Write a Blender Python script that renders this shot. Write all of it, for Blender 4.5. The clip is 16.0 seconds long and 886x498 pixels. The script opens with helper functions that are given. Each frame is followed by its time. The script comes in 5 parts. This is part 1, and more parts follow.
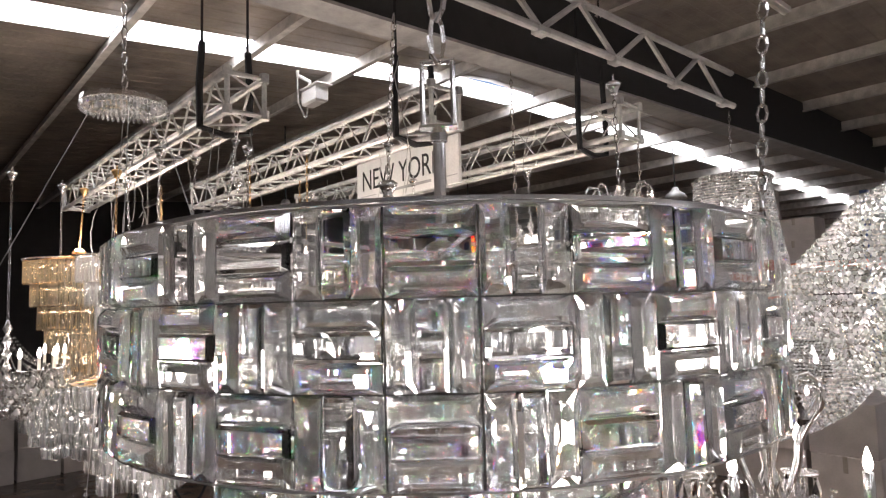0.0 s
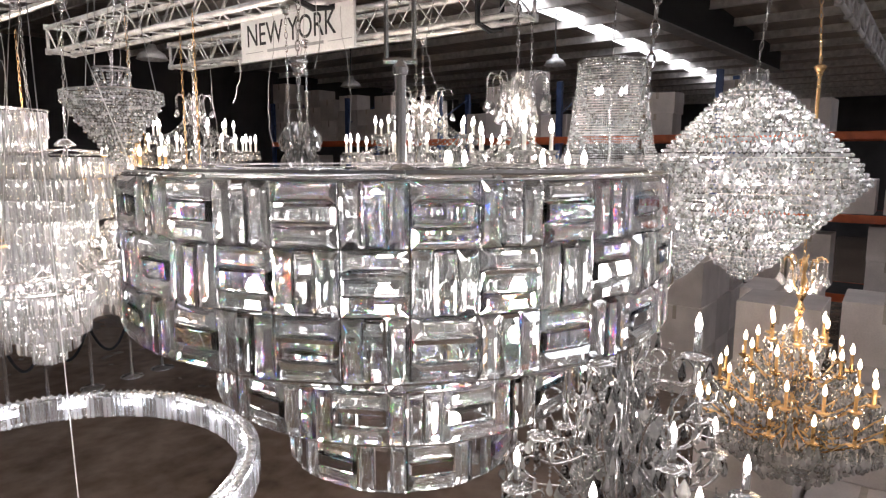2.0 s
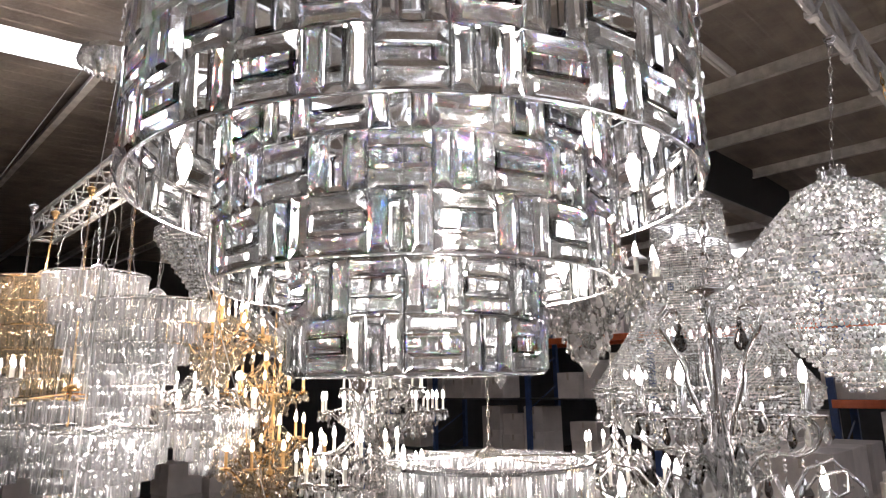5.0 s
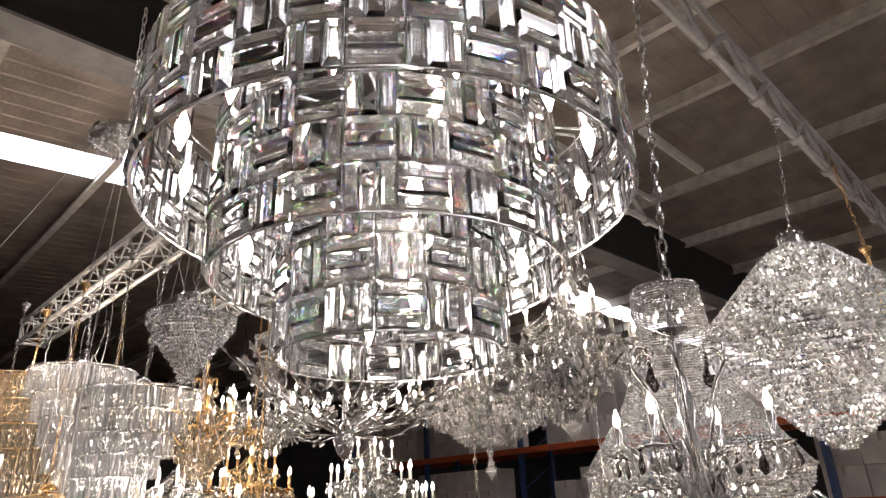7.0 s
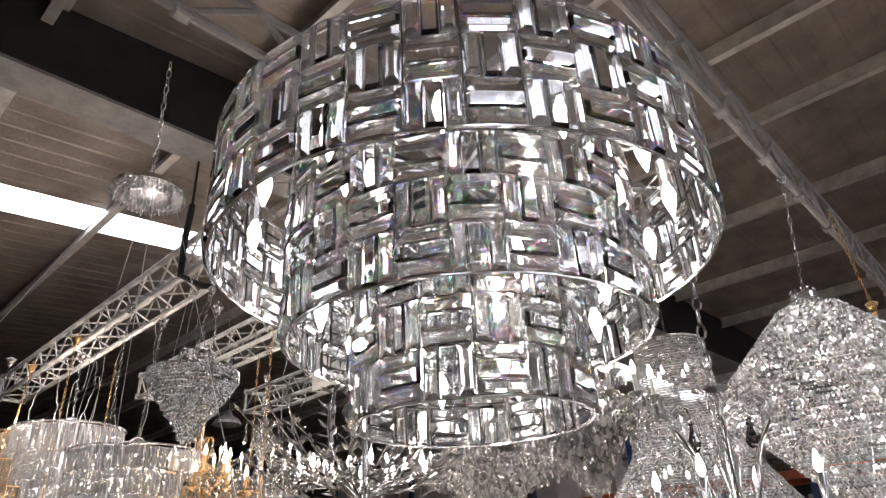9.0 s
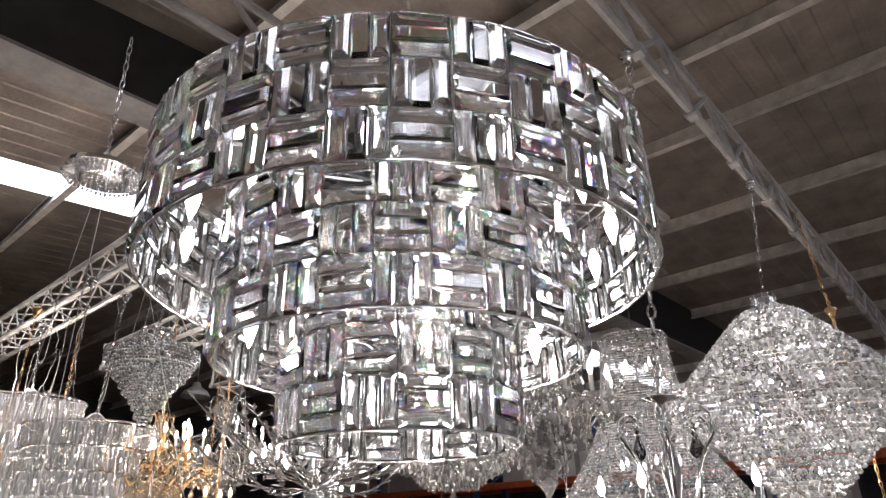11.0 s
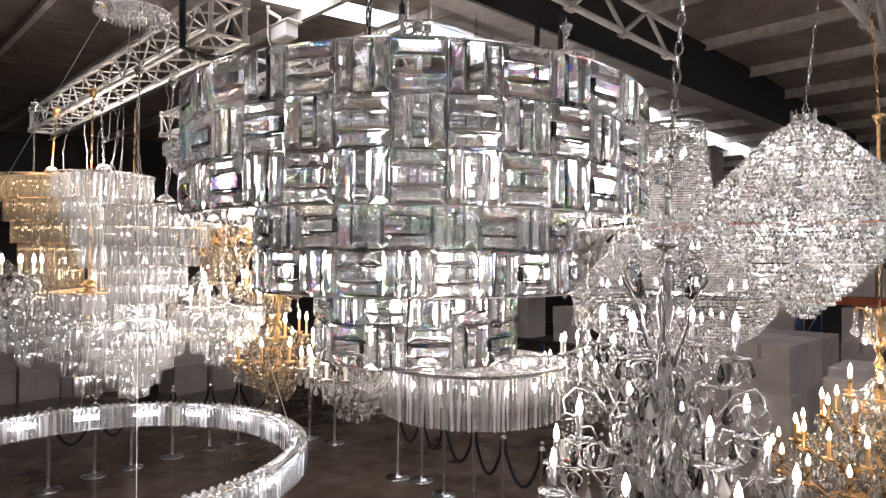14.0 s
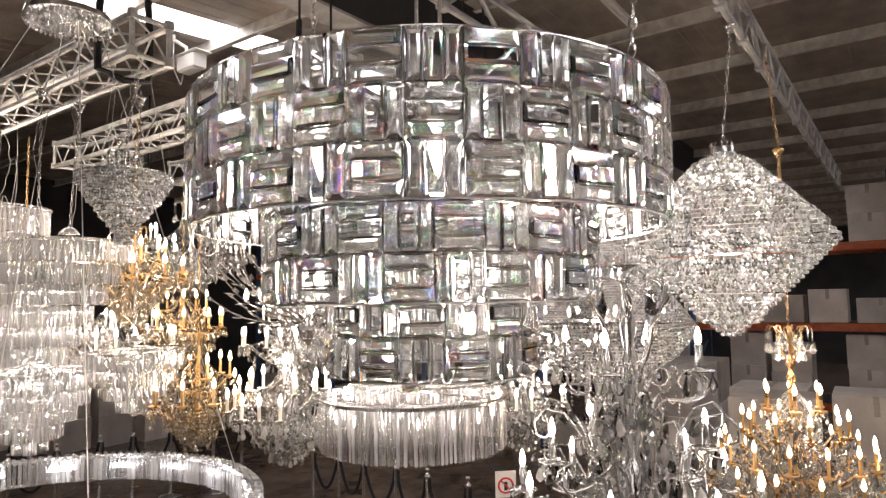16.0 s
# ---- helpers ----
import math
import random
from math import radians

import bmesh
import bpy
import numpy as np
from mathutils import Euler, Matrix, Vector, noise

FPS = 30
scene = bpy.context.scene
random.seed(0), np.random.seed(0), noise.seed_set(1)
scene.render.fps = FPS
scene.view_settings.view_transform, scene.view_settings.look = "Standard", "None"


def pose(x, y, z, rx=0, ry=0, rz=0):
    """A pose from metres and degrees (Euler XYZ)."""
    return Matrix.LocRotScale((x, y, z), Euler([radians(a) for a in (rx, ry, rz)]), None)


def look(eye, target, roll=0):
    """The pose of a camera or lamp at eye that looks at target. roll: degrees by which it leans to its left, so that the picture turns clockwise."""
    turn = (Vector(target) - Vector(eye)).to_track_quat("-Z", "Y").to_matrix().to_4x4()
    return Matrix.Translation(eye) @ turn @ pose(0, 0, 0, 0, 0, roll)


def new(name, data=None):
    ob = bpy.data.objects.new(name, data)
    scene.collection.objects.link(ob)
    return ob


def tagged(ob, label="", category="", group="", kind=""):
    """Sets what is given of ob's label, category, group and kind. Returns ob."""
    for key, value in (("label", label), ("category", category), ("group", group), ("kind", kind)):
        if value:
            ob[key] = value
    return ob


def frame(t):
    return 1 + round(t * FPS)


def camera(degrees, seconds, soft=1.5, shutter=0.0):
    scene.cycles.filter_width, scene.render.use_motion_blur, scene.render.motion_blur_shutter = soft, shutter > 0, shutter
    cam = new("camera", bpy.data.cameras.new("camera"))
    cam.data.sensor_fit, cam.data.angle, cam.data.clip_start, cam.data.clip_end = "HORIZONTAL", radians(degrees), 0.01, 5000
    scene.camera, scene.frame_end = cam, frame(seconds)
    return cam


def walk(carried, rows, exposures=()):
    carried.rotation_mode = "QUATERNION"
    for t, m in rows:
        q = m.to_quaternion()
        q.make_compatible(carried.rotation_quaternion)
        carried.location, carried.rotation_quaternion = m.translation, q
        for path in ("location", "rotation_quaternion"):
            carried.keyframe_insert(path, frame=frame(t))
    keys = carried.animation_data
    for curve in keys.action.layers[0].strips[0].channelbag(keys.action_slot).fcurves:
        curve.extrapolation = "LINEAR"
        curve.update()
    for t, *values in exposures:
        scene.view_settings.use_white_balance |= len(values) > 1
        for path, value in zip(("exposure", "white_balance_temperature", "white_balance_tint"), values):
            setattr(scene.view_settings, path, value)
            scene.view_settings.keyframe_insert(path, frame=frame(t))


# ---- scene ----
cam = camera(69.4, 16.0, 1.2)
PATH = [
    (0, (0.159, 0.066, 3.13), (-0.071, 2.045, 3.3), -1.6),
    (0.5, (0.146, -0.031, 3.164), (0.036, 1.965, 3.19), -1.2),
    (1, (0.109, -0.083, 3.217), (0.115, 1.913, 3.088), -0.9),
    (1.5, (0.072, -0.108, 3.254), (0.162, 1.876, 3.025), -0.5),
    (2, (0.032, -0.122, 3.238), (0.183, 1.852, 2.951), 0.1),
    (2.5, (0.047, -0.134, 3.192), (0.196, 1.835, 2.876), 1.2),
    (3, (0.098, -0.101, 3.096), (0.207, 1.873, 2.791), 1.7),
    (3.5, (0.11, -0.042, 2.971), (0.147, 1.946, 2.758), 1.1),
    (4, (0.141, -0.025, 2.866), (0.088, 1.975, 2.846), 0.2),
    (4.5, (0.155, -0.011, 2.753), (0.044, 1.973, 2.983), -0.6),
    (4.7, (0.154, -0.003, 2.727), (0.036, 1.969, 3.043), -0.7),
    (6.8, (0.183, -0.068, 2.475), (0.096, 1.794, 3.2), -2.2),
    (7, (0.191, -0.068, 2.459), (0.112, 1.781, 3.218), -2.4),
    (7.5, (0.179, -0.089, 2.441), (0.109, 1.724, 3.282), -2.9),
    (8, (0.126, -0.087, 2.462), (0.056, 1.703, 3.351), -3.0),
    (8.5, (0.062, -0.082, 2.475), (0.005, 1.698, 3.384), -2.9),
    (9, (0.013, -0.055, 2.49), (0.008, 1.729, 3.393), -3.1),
    (9.2, (-0.002, -0.043, 2.496), (0.038, 1.743, 3.395), -3.5),
    (11.3, (0.098, -0.076, 2.603), (0.133, 1.759, 3.398), -0.9),
    (11.5, (0.089, -0.083, 2.643), (0.06, 1.809, 3.292), 0.1),
    (12, (0.096, -0.122, 2.708), (-0.026, 1.839, 3.081), 1.7),
    (12.5, (0.142, -0.174, 2.769), (-0.013, 1.804, 3.02), 1.6),
    (13, (0.186, -0.248, 2.794), (0.023, 1.743, 2.904), 1.6),
    (13.5, (0.217, -0.281, 2.85), (0.07, 1.712, 2.907), 1.3),
    (14, (0.168, -0.295, 2.903), (0.066, 1.702, 2.939), 0.5),
    (14.5, (0.114, -0.313, 2.929), (0.129, 1.687, 2.967), -0.3),
    (15, (0.065, -0.317, 2.886), (0.174, 1.679, 2.958), -0.6),
    (15.5, (-0.002, -0.29, 2.839), (0.175, 1.699, 2.954), -0.5),
    (16, (-0.072, -0.239, 2.847), (0.147, 1.743, 3.006), -0.9),
]
EXPOSURES = [(0.0, 0.68, 6500, 17), (1.5, 0.7, 6300, 17), (4.7, 0.66, 6300, 17), (6.8, 0.36, 6700, 17), (8.0, 0.28, 6550, 17), (9.2, 0.24, 6300, 17),
             (11.3, 0.3, 6200, 17), (11.8, 0.5, 6600, 17), (12.3, 0.64, 7550, 17), (13.0, 0.66, 7350, 17), (13.8, 0.7, 6350, 17), (14.5, 0.7, 6950, 17), (15.5, 0.7, 8100, 17), (16.0, 0.66, 6900, 17)]
walk(cam, [(t, look(eye, target, roll)) for t, eye, target, roll in PATH], EXPOSURES)

# ---------------------------------------------------------------- world and light
FLOOR = 0.09
world = bpy.data.worlds.new("sky")
scene.world = world
world.use_nodes = True
wn = world.node_tree
sky = wn.nodes.new("ShaderNodeTexSky")
sky.sky_type, sky.sun_disc, sky.sun_elevation, sky.sun_rotation = "NISHITA", False, radians(45), radians(120)
wn.links.new(sky.outputs[0], wn.nodes["Background"].inputs[0])
wn.nodes["Background"].inputs[1].default_value = 0.1


def point_lamp(name, at, watts, colour=(1.0, 0.88, 0.75), radius=0.06):
    data = bpy.data.lights.new(name, "POINT")
    data.energy, data.color, data.shadow_soft_size = watts, colour, radius
    ob = new(name, data)
    ob.location = at
    return ob


def area_lamp(name, m, sx, sy, watts, colour=(1, 1, 1)):
    data = bpy.data.lights.new(name, "AREA")
    data.shape, data.size, data.size_y, data.energy, data.color = "RECTANGLE", sx, sy, watts, colour
    ob = new(name, data)
    ob.matrix_world = m
    return ob


# ---------------------------------------------------------------- materials
def material(name):
    m = bpy.data.materials.new(name)
    m.use_nodes = True
    nt = m.node_tree
    return m, nt, nt.nodes, nt.links, nt.nodes["Principled BSDF"]


def surface(name, colour, rough, metal=0.0, scale=8.0, vary=0.25, grain=0.15, bump=0.1, spot=60.0, random_part=0.0):
    """Painted, metal, stone or board surface with stains and grain at two scales."""
    m, nt, n, l, p = material(name)
    tc = n.new("ShaderNodeTexCoord")
    big, small = n.new("ShaderNodeTexNoise"), n.new("ShaderNodeTexNoise")
    big.inputs["Scale"].default_value, small.inputs["Scale"].default_value = scale, spot
    big.inputs["Detail"].default_value = small.inputs["Detail"].default_value = 5
    for t in (big, small):
        l.new(tc.outputs["Object"], t.inputs["Vector"])
    ramp = n.new("ShaderNodeMapRange")
    ramp.inputs["From Min"].default_value, ramp.inputs["From Max"].default_value = 0.3, 0.7
    ramp.inputs["To Min"].default_value, ramp.inputs["To Max"].default_value = 1 - vary, 1 + vary * 0.4
    l.new(big.outputs[0], ramp.inputs[0])
    fine = n.new("ShaderNodeMapRange")
    fine.inputs["To Min"].default_value, fine.inputs["To Max"].default_value = 1 - grain, 1 + grain
    l.new(small.outputs[0], fine.inputs[0])
    mul = n.new("ShaderNodeMath")
    mul.operation = "MULTIPLY"
    l.new(ramp.outputs[0], mul.inputs[0])
    l.new(fine.outputs[0], mul.inputs[1])
    last = mul
    if random_part:
        info = n.new("ShaderNodeObjectInfo")
        rr = n.new("ShaderNodeMapRange")
        rr.inputs["To Min"].default_value, rr.inputs["To Max"].default_value = 1 - random_part, 1 + random_part * 0.3
        l.new(info.outputs["Random"], rr.inputs[0])
        m2 = n.new("ShaderNodeMath")
        m2.operation = "MULTIPLY"
        l.new(mul.outputs[0], m2.inputs[0])
        l.new(rr.outputs[0], m2.inputs[1])
        last = m2
    mix = n.new("ShaderNodeVectorMath")
    mix.operation = "SCALE"
    mix.inputs[0].default_value = colour
    l.new(last.outputs[0], mix.inputs["Scale"])
    l.new(mix.outputs[0], p.inputs["Base Color"])
    p.inputs["Metallic"].default_value = metal
    rough_map = n.new("ShaderNodeMapRange")
    rough_map.inputs["To Min"].default_value, rough_map.inputs["To Max"].default_value = max(rough - 0.12, 0.02), min(rough + 0.12, 1)
    l.new(big.outputs[0], rough_map.inputs[0])
    l.new(rough_map.outputs[0], p.inputs["Roughness"])
    if bump:
        b = n.new("ShaderNodeBump")
        b.inputs["Strength"].default_value, b.inputs["Distance"].default_value = bump, 0.01
        l.new(small.outputs[0], b.inputs["Height"])
        l.new(b.outputs[0], p.inputs["Normal"])
    return m


def cut_crystal(name, ior, clear, lit_share=0.0, gloss=0.0, fire=0.0, rough=0.0, lit_colour=(0.95, 0.93, 0.9), tint=(0.98, 0.99, 1.0), spread=0.0):
    """Lead crystal: clear glass with a share that splits the light into colours, some straight-through light,
    bright facets and a pale matte share that stands in for lit, sparkling glass."""
    m, nt, n, l, p = material(name)
    n.remove(p)
    out = n["Material Output"]

    def blend(a, b, share):
        mx = n.new("ShaderNodeMixShader")
        mx.inputs[0].default_value = share
        l.new(a.outputs[0], mx.inputs[1])
        l.new(b.outputs[0], mx.inputs[2])
        return mx

    def glass(colour, index):
        g = n.new("ShaderNodeBsdfGlass")
        g.inputs["Color"].default_value, g.inputs["IOR"].default_value, g.inputs["Roughness"].default_value = (*colour, 1), index, rough
        return g

    shader = glass(tint, ior)
    if fire:
        split = None
        for colour, index in (((0.62, 0.0, 0.0), ior - 0.03), ((0.38, 0.22, 0.0), ior - 0.015), ((0.0, 0.5, 0.0), ior), ((0.0, 0.28, 0.42), ior + 0.018), ((0.0, 0.0, 0.58), ior + 0.036)):
            g = glass(colour, index)
            if split is None:
                split = g
            else:
                a = n.new("ShaderNodeAddShader")
                l.new(split.outputs[0], a.inputs[0])
                l.new(g.outputs[0], a.inputs[1])
                split = a
        info, pick, share = n.new("ShaderNodeObjectInfo"), n.new("ShaderNodeMath"), n.new("ShaderNodeMath")
        pick.operation, share.operation = "GREATER_THAN", "MULTIPLY"
        pick.inputs[1].default_value, share.inputs[1].default_value = 0.6, fire
        l.new(info.outputs["Random"], pick.inputs[0])
        l.new(pick.outputs[0], share.inputs[0])
        shader = blend(shader, split, fire)
        l.new(share.outputs[0], shader.inputs[0])
    if clear:
        shader = blend(shader, n.new("ShaderNodeBsdfTransparent"), clear)
    if gloss:
        g = n.new("ShaderNodeBsdfGlossy")
        g.inputs["Color"].default_value, g.inputs["Roughness"].default_value = (0.95, 0.95, 0.95, 1), 0.06
        shader = blend(shader, g, gloss)
    # pale matte share brightens the glass; its tone per piece stands in for glints
    if lit_share:
        d, tr = n.new("ShaderNodeBsdfDiffuse"), n.new("ShaderNodeBsdfTranslucent")
        geo, rng, dim = n.new("ShaderNodeNewGeometry"), n.new("ShaderNodeMapRange"), n.new("ShaderNodeVectorMath")
        rng.inputs["To Min"].default_value, rng.inputs["To Max"].default_value = 1.0 - spread, 1.0
        dim.operation = "SCALE"
        dim.inputs[0].default_value = lit_colour
        l.new(geo.outputs["Random Per Island"], rng.inputs[0])
        l.new(rng.outputs[0], dim.inputs["Scale"])
        l.new(dim.outputs[0], d.inputs[0])
        l.new(dim.outputs[0], tr.inputs[0])
        shader = blend(shader, blend(d, tr, 0.5), lit_share)
    l.new(shader.outputs[0], out.inputs[0])
    return m


def glow(name, colour, strength):
    m, nt, n, l, p = material(name)
    p.inputs["Base Color"].default_value = (0.9, 0.9, 0.9, 1)
    p.inputs["Emission Color"].default_value = (*colour, 1)
    p.inputs["Emission Strength"].default_value = strength
    m.cycles.emission_sampling = "NONE"
    return m


def concrete_floor():
    m, nt, n, l, p = material("polished_concrete")
    tc = n.new("ShaderNodeTexCoord")
    a, b, c = (n.new("ShaderNodeTexNoise") for _ in range(3))
    for t, s in ((a, 0.7), (b, 4.0), (c, 90.0)):
        t.inputs["Scale"].default_value, t.inputs["Detail"].default_value = s, 8
        l.new(tc.outputs["Object"], t.inputs["Vector"])
    ramp = n.new("ShaderNodeValToRGB")
    ramp.color_ramp.elements[0].position, ramp.color_ramp.elements[0].color = 0.35, (0.085, 0.06, 0.045, 1)
    ramp.color_ramp.elements[1].position, ramp.color_ramp.elements[1].color = 0.7, (0.27, 0.2, 0.155, 1)
    s = n.new("ShaderNodeMath")
    s.operation = "MULTIPLY_ADD"
    s.inputs[1].default_value = 0.6
    l.new(a.outputs[0], s.inputs[0])
    half = n.new("ShaderNodeMath")
    half.operation = "MULTIPLY"
    half.inputs[1].default_value = 0.4
    l.new(b.outputs[0], half.inputs[0])
    l.new(half.outputs[0], s.inputs[2])
    l.new(s.outputs[0], ramp.inputs[0])
    l.new(ramp.outputs[0], p.inputs["Base Color"])
    r = n.new("ShaderNodeMapRange")
    r.inputs["To Min"].default_value, r.inputs["To Max"].default_value = 0.08, 0.34
    l.new(b.outputs[0], r.inputs[0])
    l.new(r.outputs[0], p.inputs["Roughness"])
    bp = n.new("ShaderNodeBump")
    bp.inputs["Strength"].default_value, bp.inputs["Distance"].default_value = 0.04, 0.005
    l.new(c.outputs[0], bp.inputs["Height"])
    l.new(bp.outputs[0], p.inputs["Normal"])
    return m


CRYSTAL = cut_crystal("baguette_crystal", 1.54, 0.0, 0.0, 0.05, 0.12, lit_colour=(0.9, 0.92, 0.95))
# outer bars: pale share and more gloss than CRYSTAL, so that they look lit
STEP_CRYSTAL = cut_crystal("step_cut_crystal", 1.54, 0.0, 0.04, 0.18, 0.12, lit_colour=(0.92, 0.93, 0.95), spread=0.3)
BEAD = cut_crystal("bead_crystal", 1.54, 0.05, 0.38, 0.5, lit_colour=(0.95, 0.97, 1.0), spread=0.7)
PRISM = cut_crystal("prism_crystal", 1.52, 0.22, 0.29, 0.45, lit_colour=(0.95, 0.96, 0.98), spread=0.5)
EDGING = cut_crystal("edging_crystal", 1.52, 0.24, 0.3, 0.45, lit_colour=(0.95, 0.96, 0.98), spread=0.75)
DROP = cut_crystal("drop_crystal", 1.54, 0.20, 0.33, 0.42, spread=0.7)
SMOKE = cut_crystal("smoke_crystal", 1.54, 0.05, 0.0, 0.2, tint=(0.35, 0.33, 0.32))
AMBER = cut_crystal("amber_crystal", 1.52, 0.30, 0.24, 0.4, lit_colour=(0.95, 0.8, 0.56), tint=(1.0, 0.92, 0.78), spread=0.6)
CHROME = surface("chrome", (0.9, 0.9, 0.91), 0.14, 0.95, vary=0.1, grain=0.05, bump=0.0)
DARK_CHROME = surface("dark_chrome", (0.14, 0.135, 0.13), 0.25, 0.9, vary=0.2, bump=0.0)
NICKEL = surface("polished_nickel", (0.62, 0.57, 0.5), 0.2, 1.0, vary=0.15, bump=0.0)
GOLD = surface("gold_plate", (0.78, 0.5, 0.23), 0.28, 0.95, vary=0.2, bump=0.05)
ALU = surface("brushed_aluminium", (0.66, 0.65, 0.63), 0.5, 0.55, vary=0.35, grain=0.25, bump=0.1)
STEEL_PAINT = surface("grey_painted_steel", (0.36, 0.35, 0.34), 0.55, 0.0, vary=0.3)
DARK_STEEL = surface("dark_painted_steel", (0.03, 0.03, 0.032), 0.6, 0.0, vary=0.4)
FOIL = surface("foil_faced_insulation", (0.37, 0.32, 0.275), 0.45, 0.25, scale=3.0, vary=0.35, bump=0.4, spot=25)
PURLIN = surface("galvanised_steel", (0.72, 0.69, 0.65), 0.5, 0.2, vary=0.3)
WALL = surface("dark_wall_paint", (0.055, 0.05, 0.05), 0.8, 0.0, scale=1.2, vary=0.4)
# lighter paint put on the two unseen walls to bounce light back
BOUNCE_WALL = surface("bounce_wall_paint", (0.55, 0.53, 0.5), 0.8, 0.0, scale=1.2, vary=0.2)
CARTON = surface("white_carton", (0.62, 0.56, 0.525), 0.75, 0.0, scale=3.0, vary=0.18, random_part=0.25)
TAPE = surface("parcel_tape", (0.42, 0.36, 0.3), 0.35, 0.0)
ORANGE = surface("orange_rack_paint", (0.42, 0.085, 0.025), 0.5, 0.0, vary=0.3)
BLUE = surface("blue_rack_paint", (0.03, 0.06, 0.16), 0.5, 0.0, vary=0.3)
BLACK = surface("black_rubber", (0.012, 0.012, 0.013), 0.7, 0.0)
ROPE = surface("black_rope", (0.012, 0.012, 0.014), 0.85, 0.0, spot=200, bump=0.5)
WHITE = surface("white_paint", (0.78, 0.77, 0.75), 0.5, 0.0, vary=0.08)
INK = surface("black_ink", (0.015, 0.015, 0.015), 0.6, 0.0)
GREY_INK = surface("grey_ink", (0.4, 0.4, 0.4), 0.6, 0.0)
RED = surface("red_ink", (0.6, 0.03, 0.03), 0.5, 0.0)
CABLE = surface("pale_cable_sheath", (0.5, 0.49, 0.47), 0.5, 0.0)
WIRE = surface("steel_wire", (0.5, 0.5, 0.5), 0.35, 0.9)
CREAM = surface("white_candle_sleeve", (0.8, 0.78, 0.72), 0.5, 0.0, vary=0.08)
FLOOR_MAT = concrete_floor()
BULB = glow("lit_bulb", (1.0, 0.92, 0.80), 16.0)
BULB_WARM = glow("lit_warm_bulb", (1.0, 0.78, 0.48), 12.0)
LED = glow("lit_led_strip", (0.96, 0.98, 1.0), 8.0)
# the sheets glow themselves in place of daylight coming through
DAYLIGHT = glow("translucent_roof_sheet", (0.94, 0.97, 1.0), 3.5)
DAYLIGHT.cycles.emission_sampling = "AUTO"


# ---------------------------------------------------------------- mesh helpers
class Shape:
    """Collects vertices and faces of one mesh."""

    def __init__(self):
        self.v, self.f = [], []

    def add(self, verts, faces, m=None):
        base = len(self.v)
        if m is not None:
            verts = [m @ Vector(p) for p in verts]
        self.v.extend(tuple(p) for p in verts)
        self.f.extend(tuple(i + base for i in f) for f in faces)
        return self

    def box(self, lo, hi, m=None, bevel=0.0):
        (x0, y0, z0), (x1, y1, z1) = lo, hi
        if bevel:
            b = bevel
            rings = [(x0 + b, y0 + b, x1 - b, y1 - b, z0), (x0, y0, x1, y1, z0 + b), (x0, y0, x1, y1, z1 - b), (x0 + b, y0 + b, x1 - b, y1 - b, z1)]
        else:
            rings = [(x0, y0, x1, y1, z0), (x0, y0, x1, y1, z1)]
        vs = [p for a, b_, c, d, z in rings for p in ((a, b_, z), (c, b_, z), (c, d, z), (a, d, z))]
        fs = [(3, 2, 1, 0), tuple(range(len(vs) - 4, len(vs)))]
        for r in range(len(rings) - 1):
            fs += [(4 * r + i, 4 * r + (i + 1) % 4, 4 * r + 4 + (i + 1) % 4, 4 * r + 4 + i) for i in range(4)]
        return self.add(vs, fs, m)

    def tube(self, pts, r, n=6, closed=False, caps=True):
        pts = [Vector(p) for p in pts]
        k = len(pts)
        rs = r if isinstance(r, (list, tuple)) else [r] * k
        vs, ref = [], None
        for i, p in enumerate(pts):
            if closed:
                t = pts[(i + 1) % k] - pts[i - 1]
            else:
                t = pts[min(i + 1, k - 1)] - pts[max(i - 1, 0)]
            t.normalize()
            if ref is None:
                ref = Vector((0, 0, 1)) if abs(t.z) < 0.9 else Vector((1, 0, 0))
            s = t.cross(ref).normalized()
            ref = s.cross(t).normalized()
            for j in range(n):
                a = 2 * math.pi * j / n
                vs.append(p + rs[i] * (math.cos(a) * s + math.sin(a) * ref))
        fs = []
        for i in range(k if closed else k - 1):
            o, q = i * n, ((i + 1) % k) * n
            fs += [(o + j, q + j, q + (j + 1) % n, o + (j + 1) % n) for j in range(n)]
        if caps and not closed:
            fs += [tuple(range(n)), tuple(range((k - 1) * n + n - 1, (k - 1) * n - 1, -1))]
        return self.add(vs, fs)

    def lathe(self, profile, n=12, at=(0, 0, 0), squash=1.0):
        """profile: (radius, height) from top to bottom or bottom to top."""
        vs, fs = [], []
        for r, z in profile:
            vs += [(at[0] + r * math.cos(2 * math.pi * j / n), at[1] + squash * r * math.sin(2 * math.pi * j / n), at[2] + z) for j in range(n)]
        for i in range(len(profile) - 1):
            fs += [(i * n + j, i * n + (j + 1) % n, (i + 1) * n + (j + 1) % n, (i + 1) * n + j) for j in range(n)]
        if profile[0][0] > 1e-4:
            fs.append(tuple(range(n - 1, -1, -1)))
        if profile[-1][0] > 1e-4:
            fs.append(tuple(range((len(profile) - 1) * n, len(profile) * n)))
        return self.add(vs, fs)

    def ring(self, radius, z, w, h, n=48, at=(0, 0), r_in=None):
        """A flat hoop: from radius - w to radius, from z to z + h."""
        vs, fs = [], []
        for j in range(n):
            c, s = math.cos(2 * math.pi * j / n), math.sin(2 * math.pi * j / n)
            for r, zz in ((radius - w, z), (radius, z), (radius, z + h), (radius - w, z + h)):
                vs.append((at[0] + r * c, at[1] + r * s, zz))
        for j in range(n):
            o, q = 4 * j, 4 * ((j + 1) % n)
            fs += [(o + i, o + (i + 1) % 4, q + (i + 1) % 4, q + i) for i in range(4)]
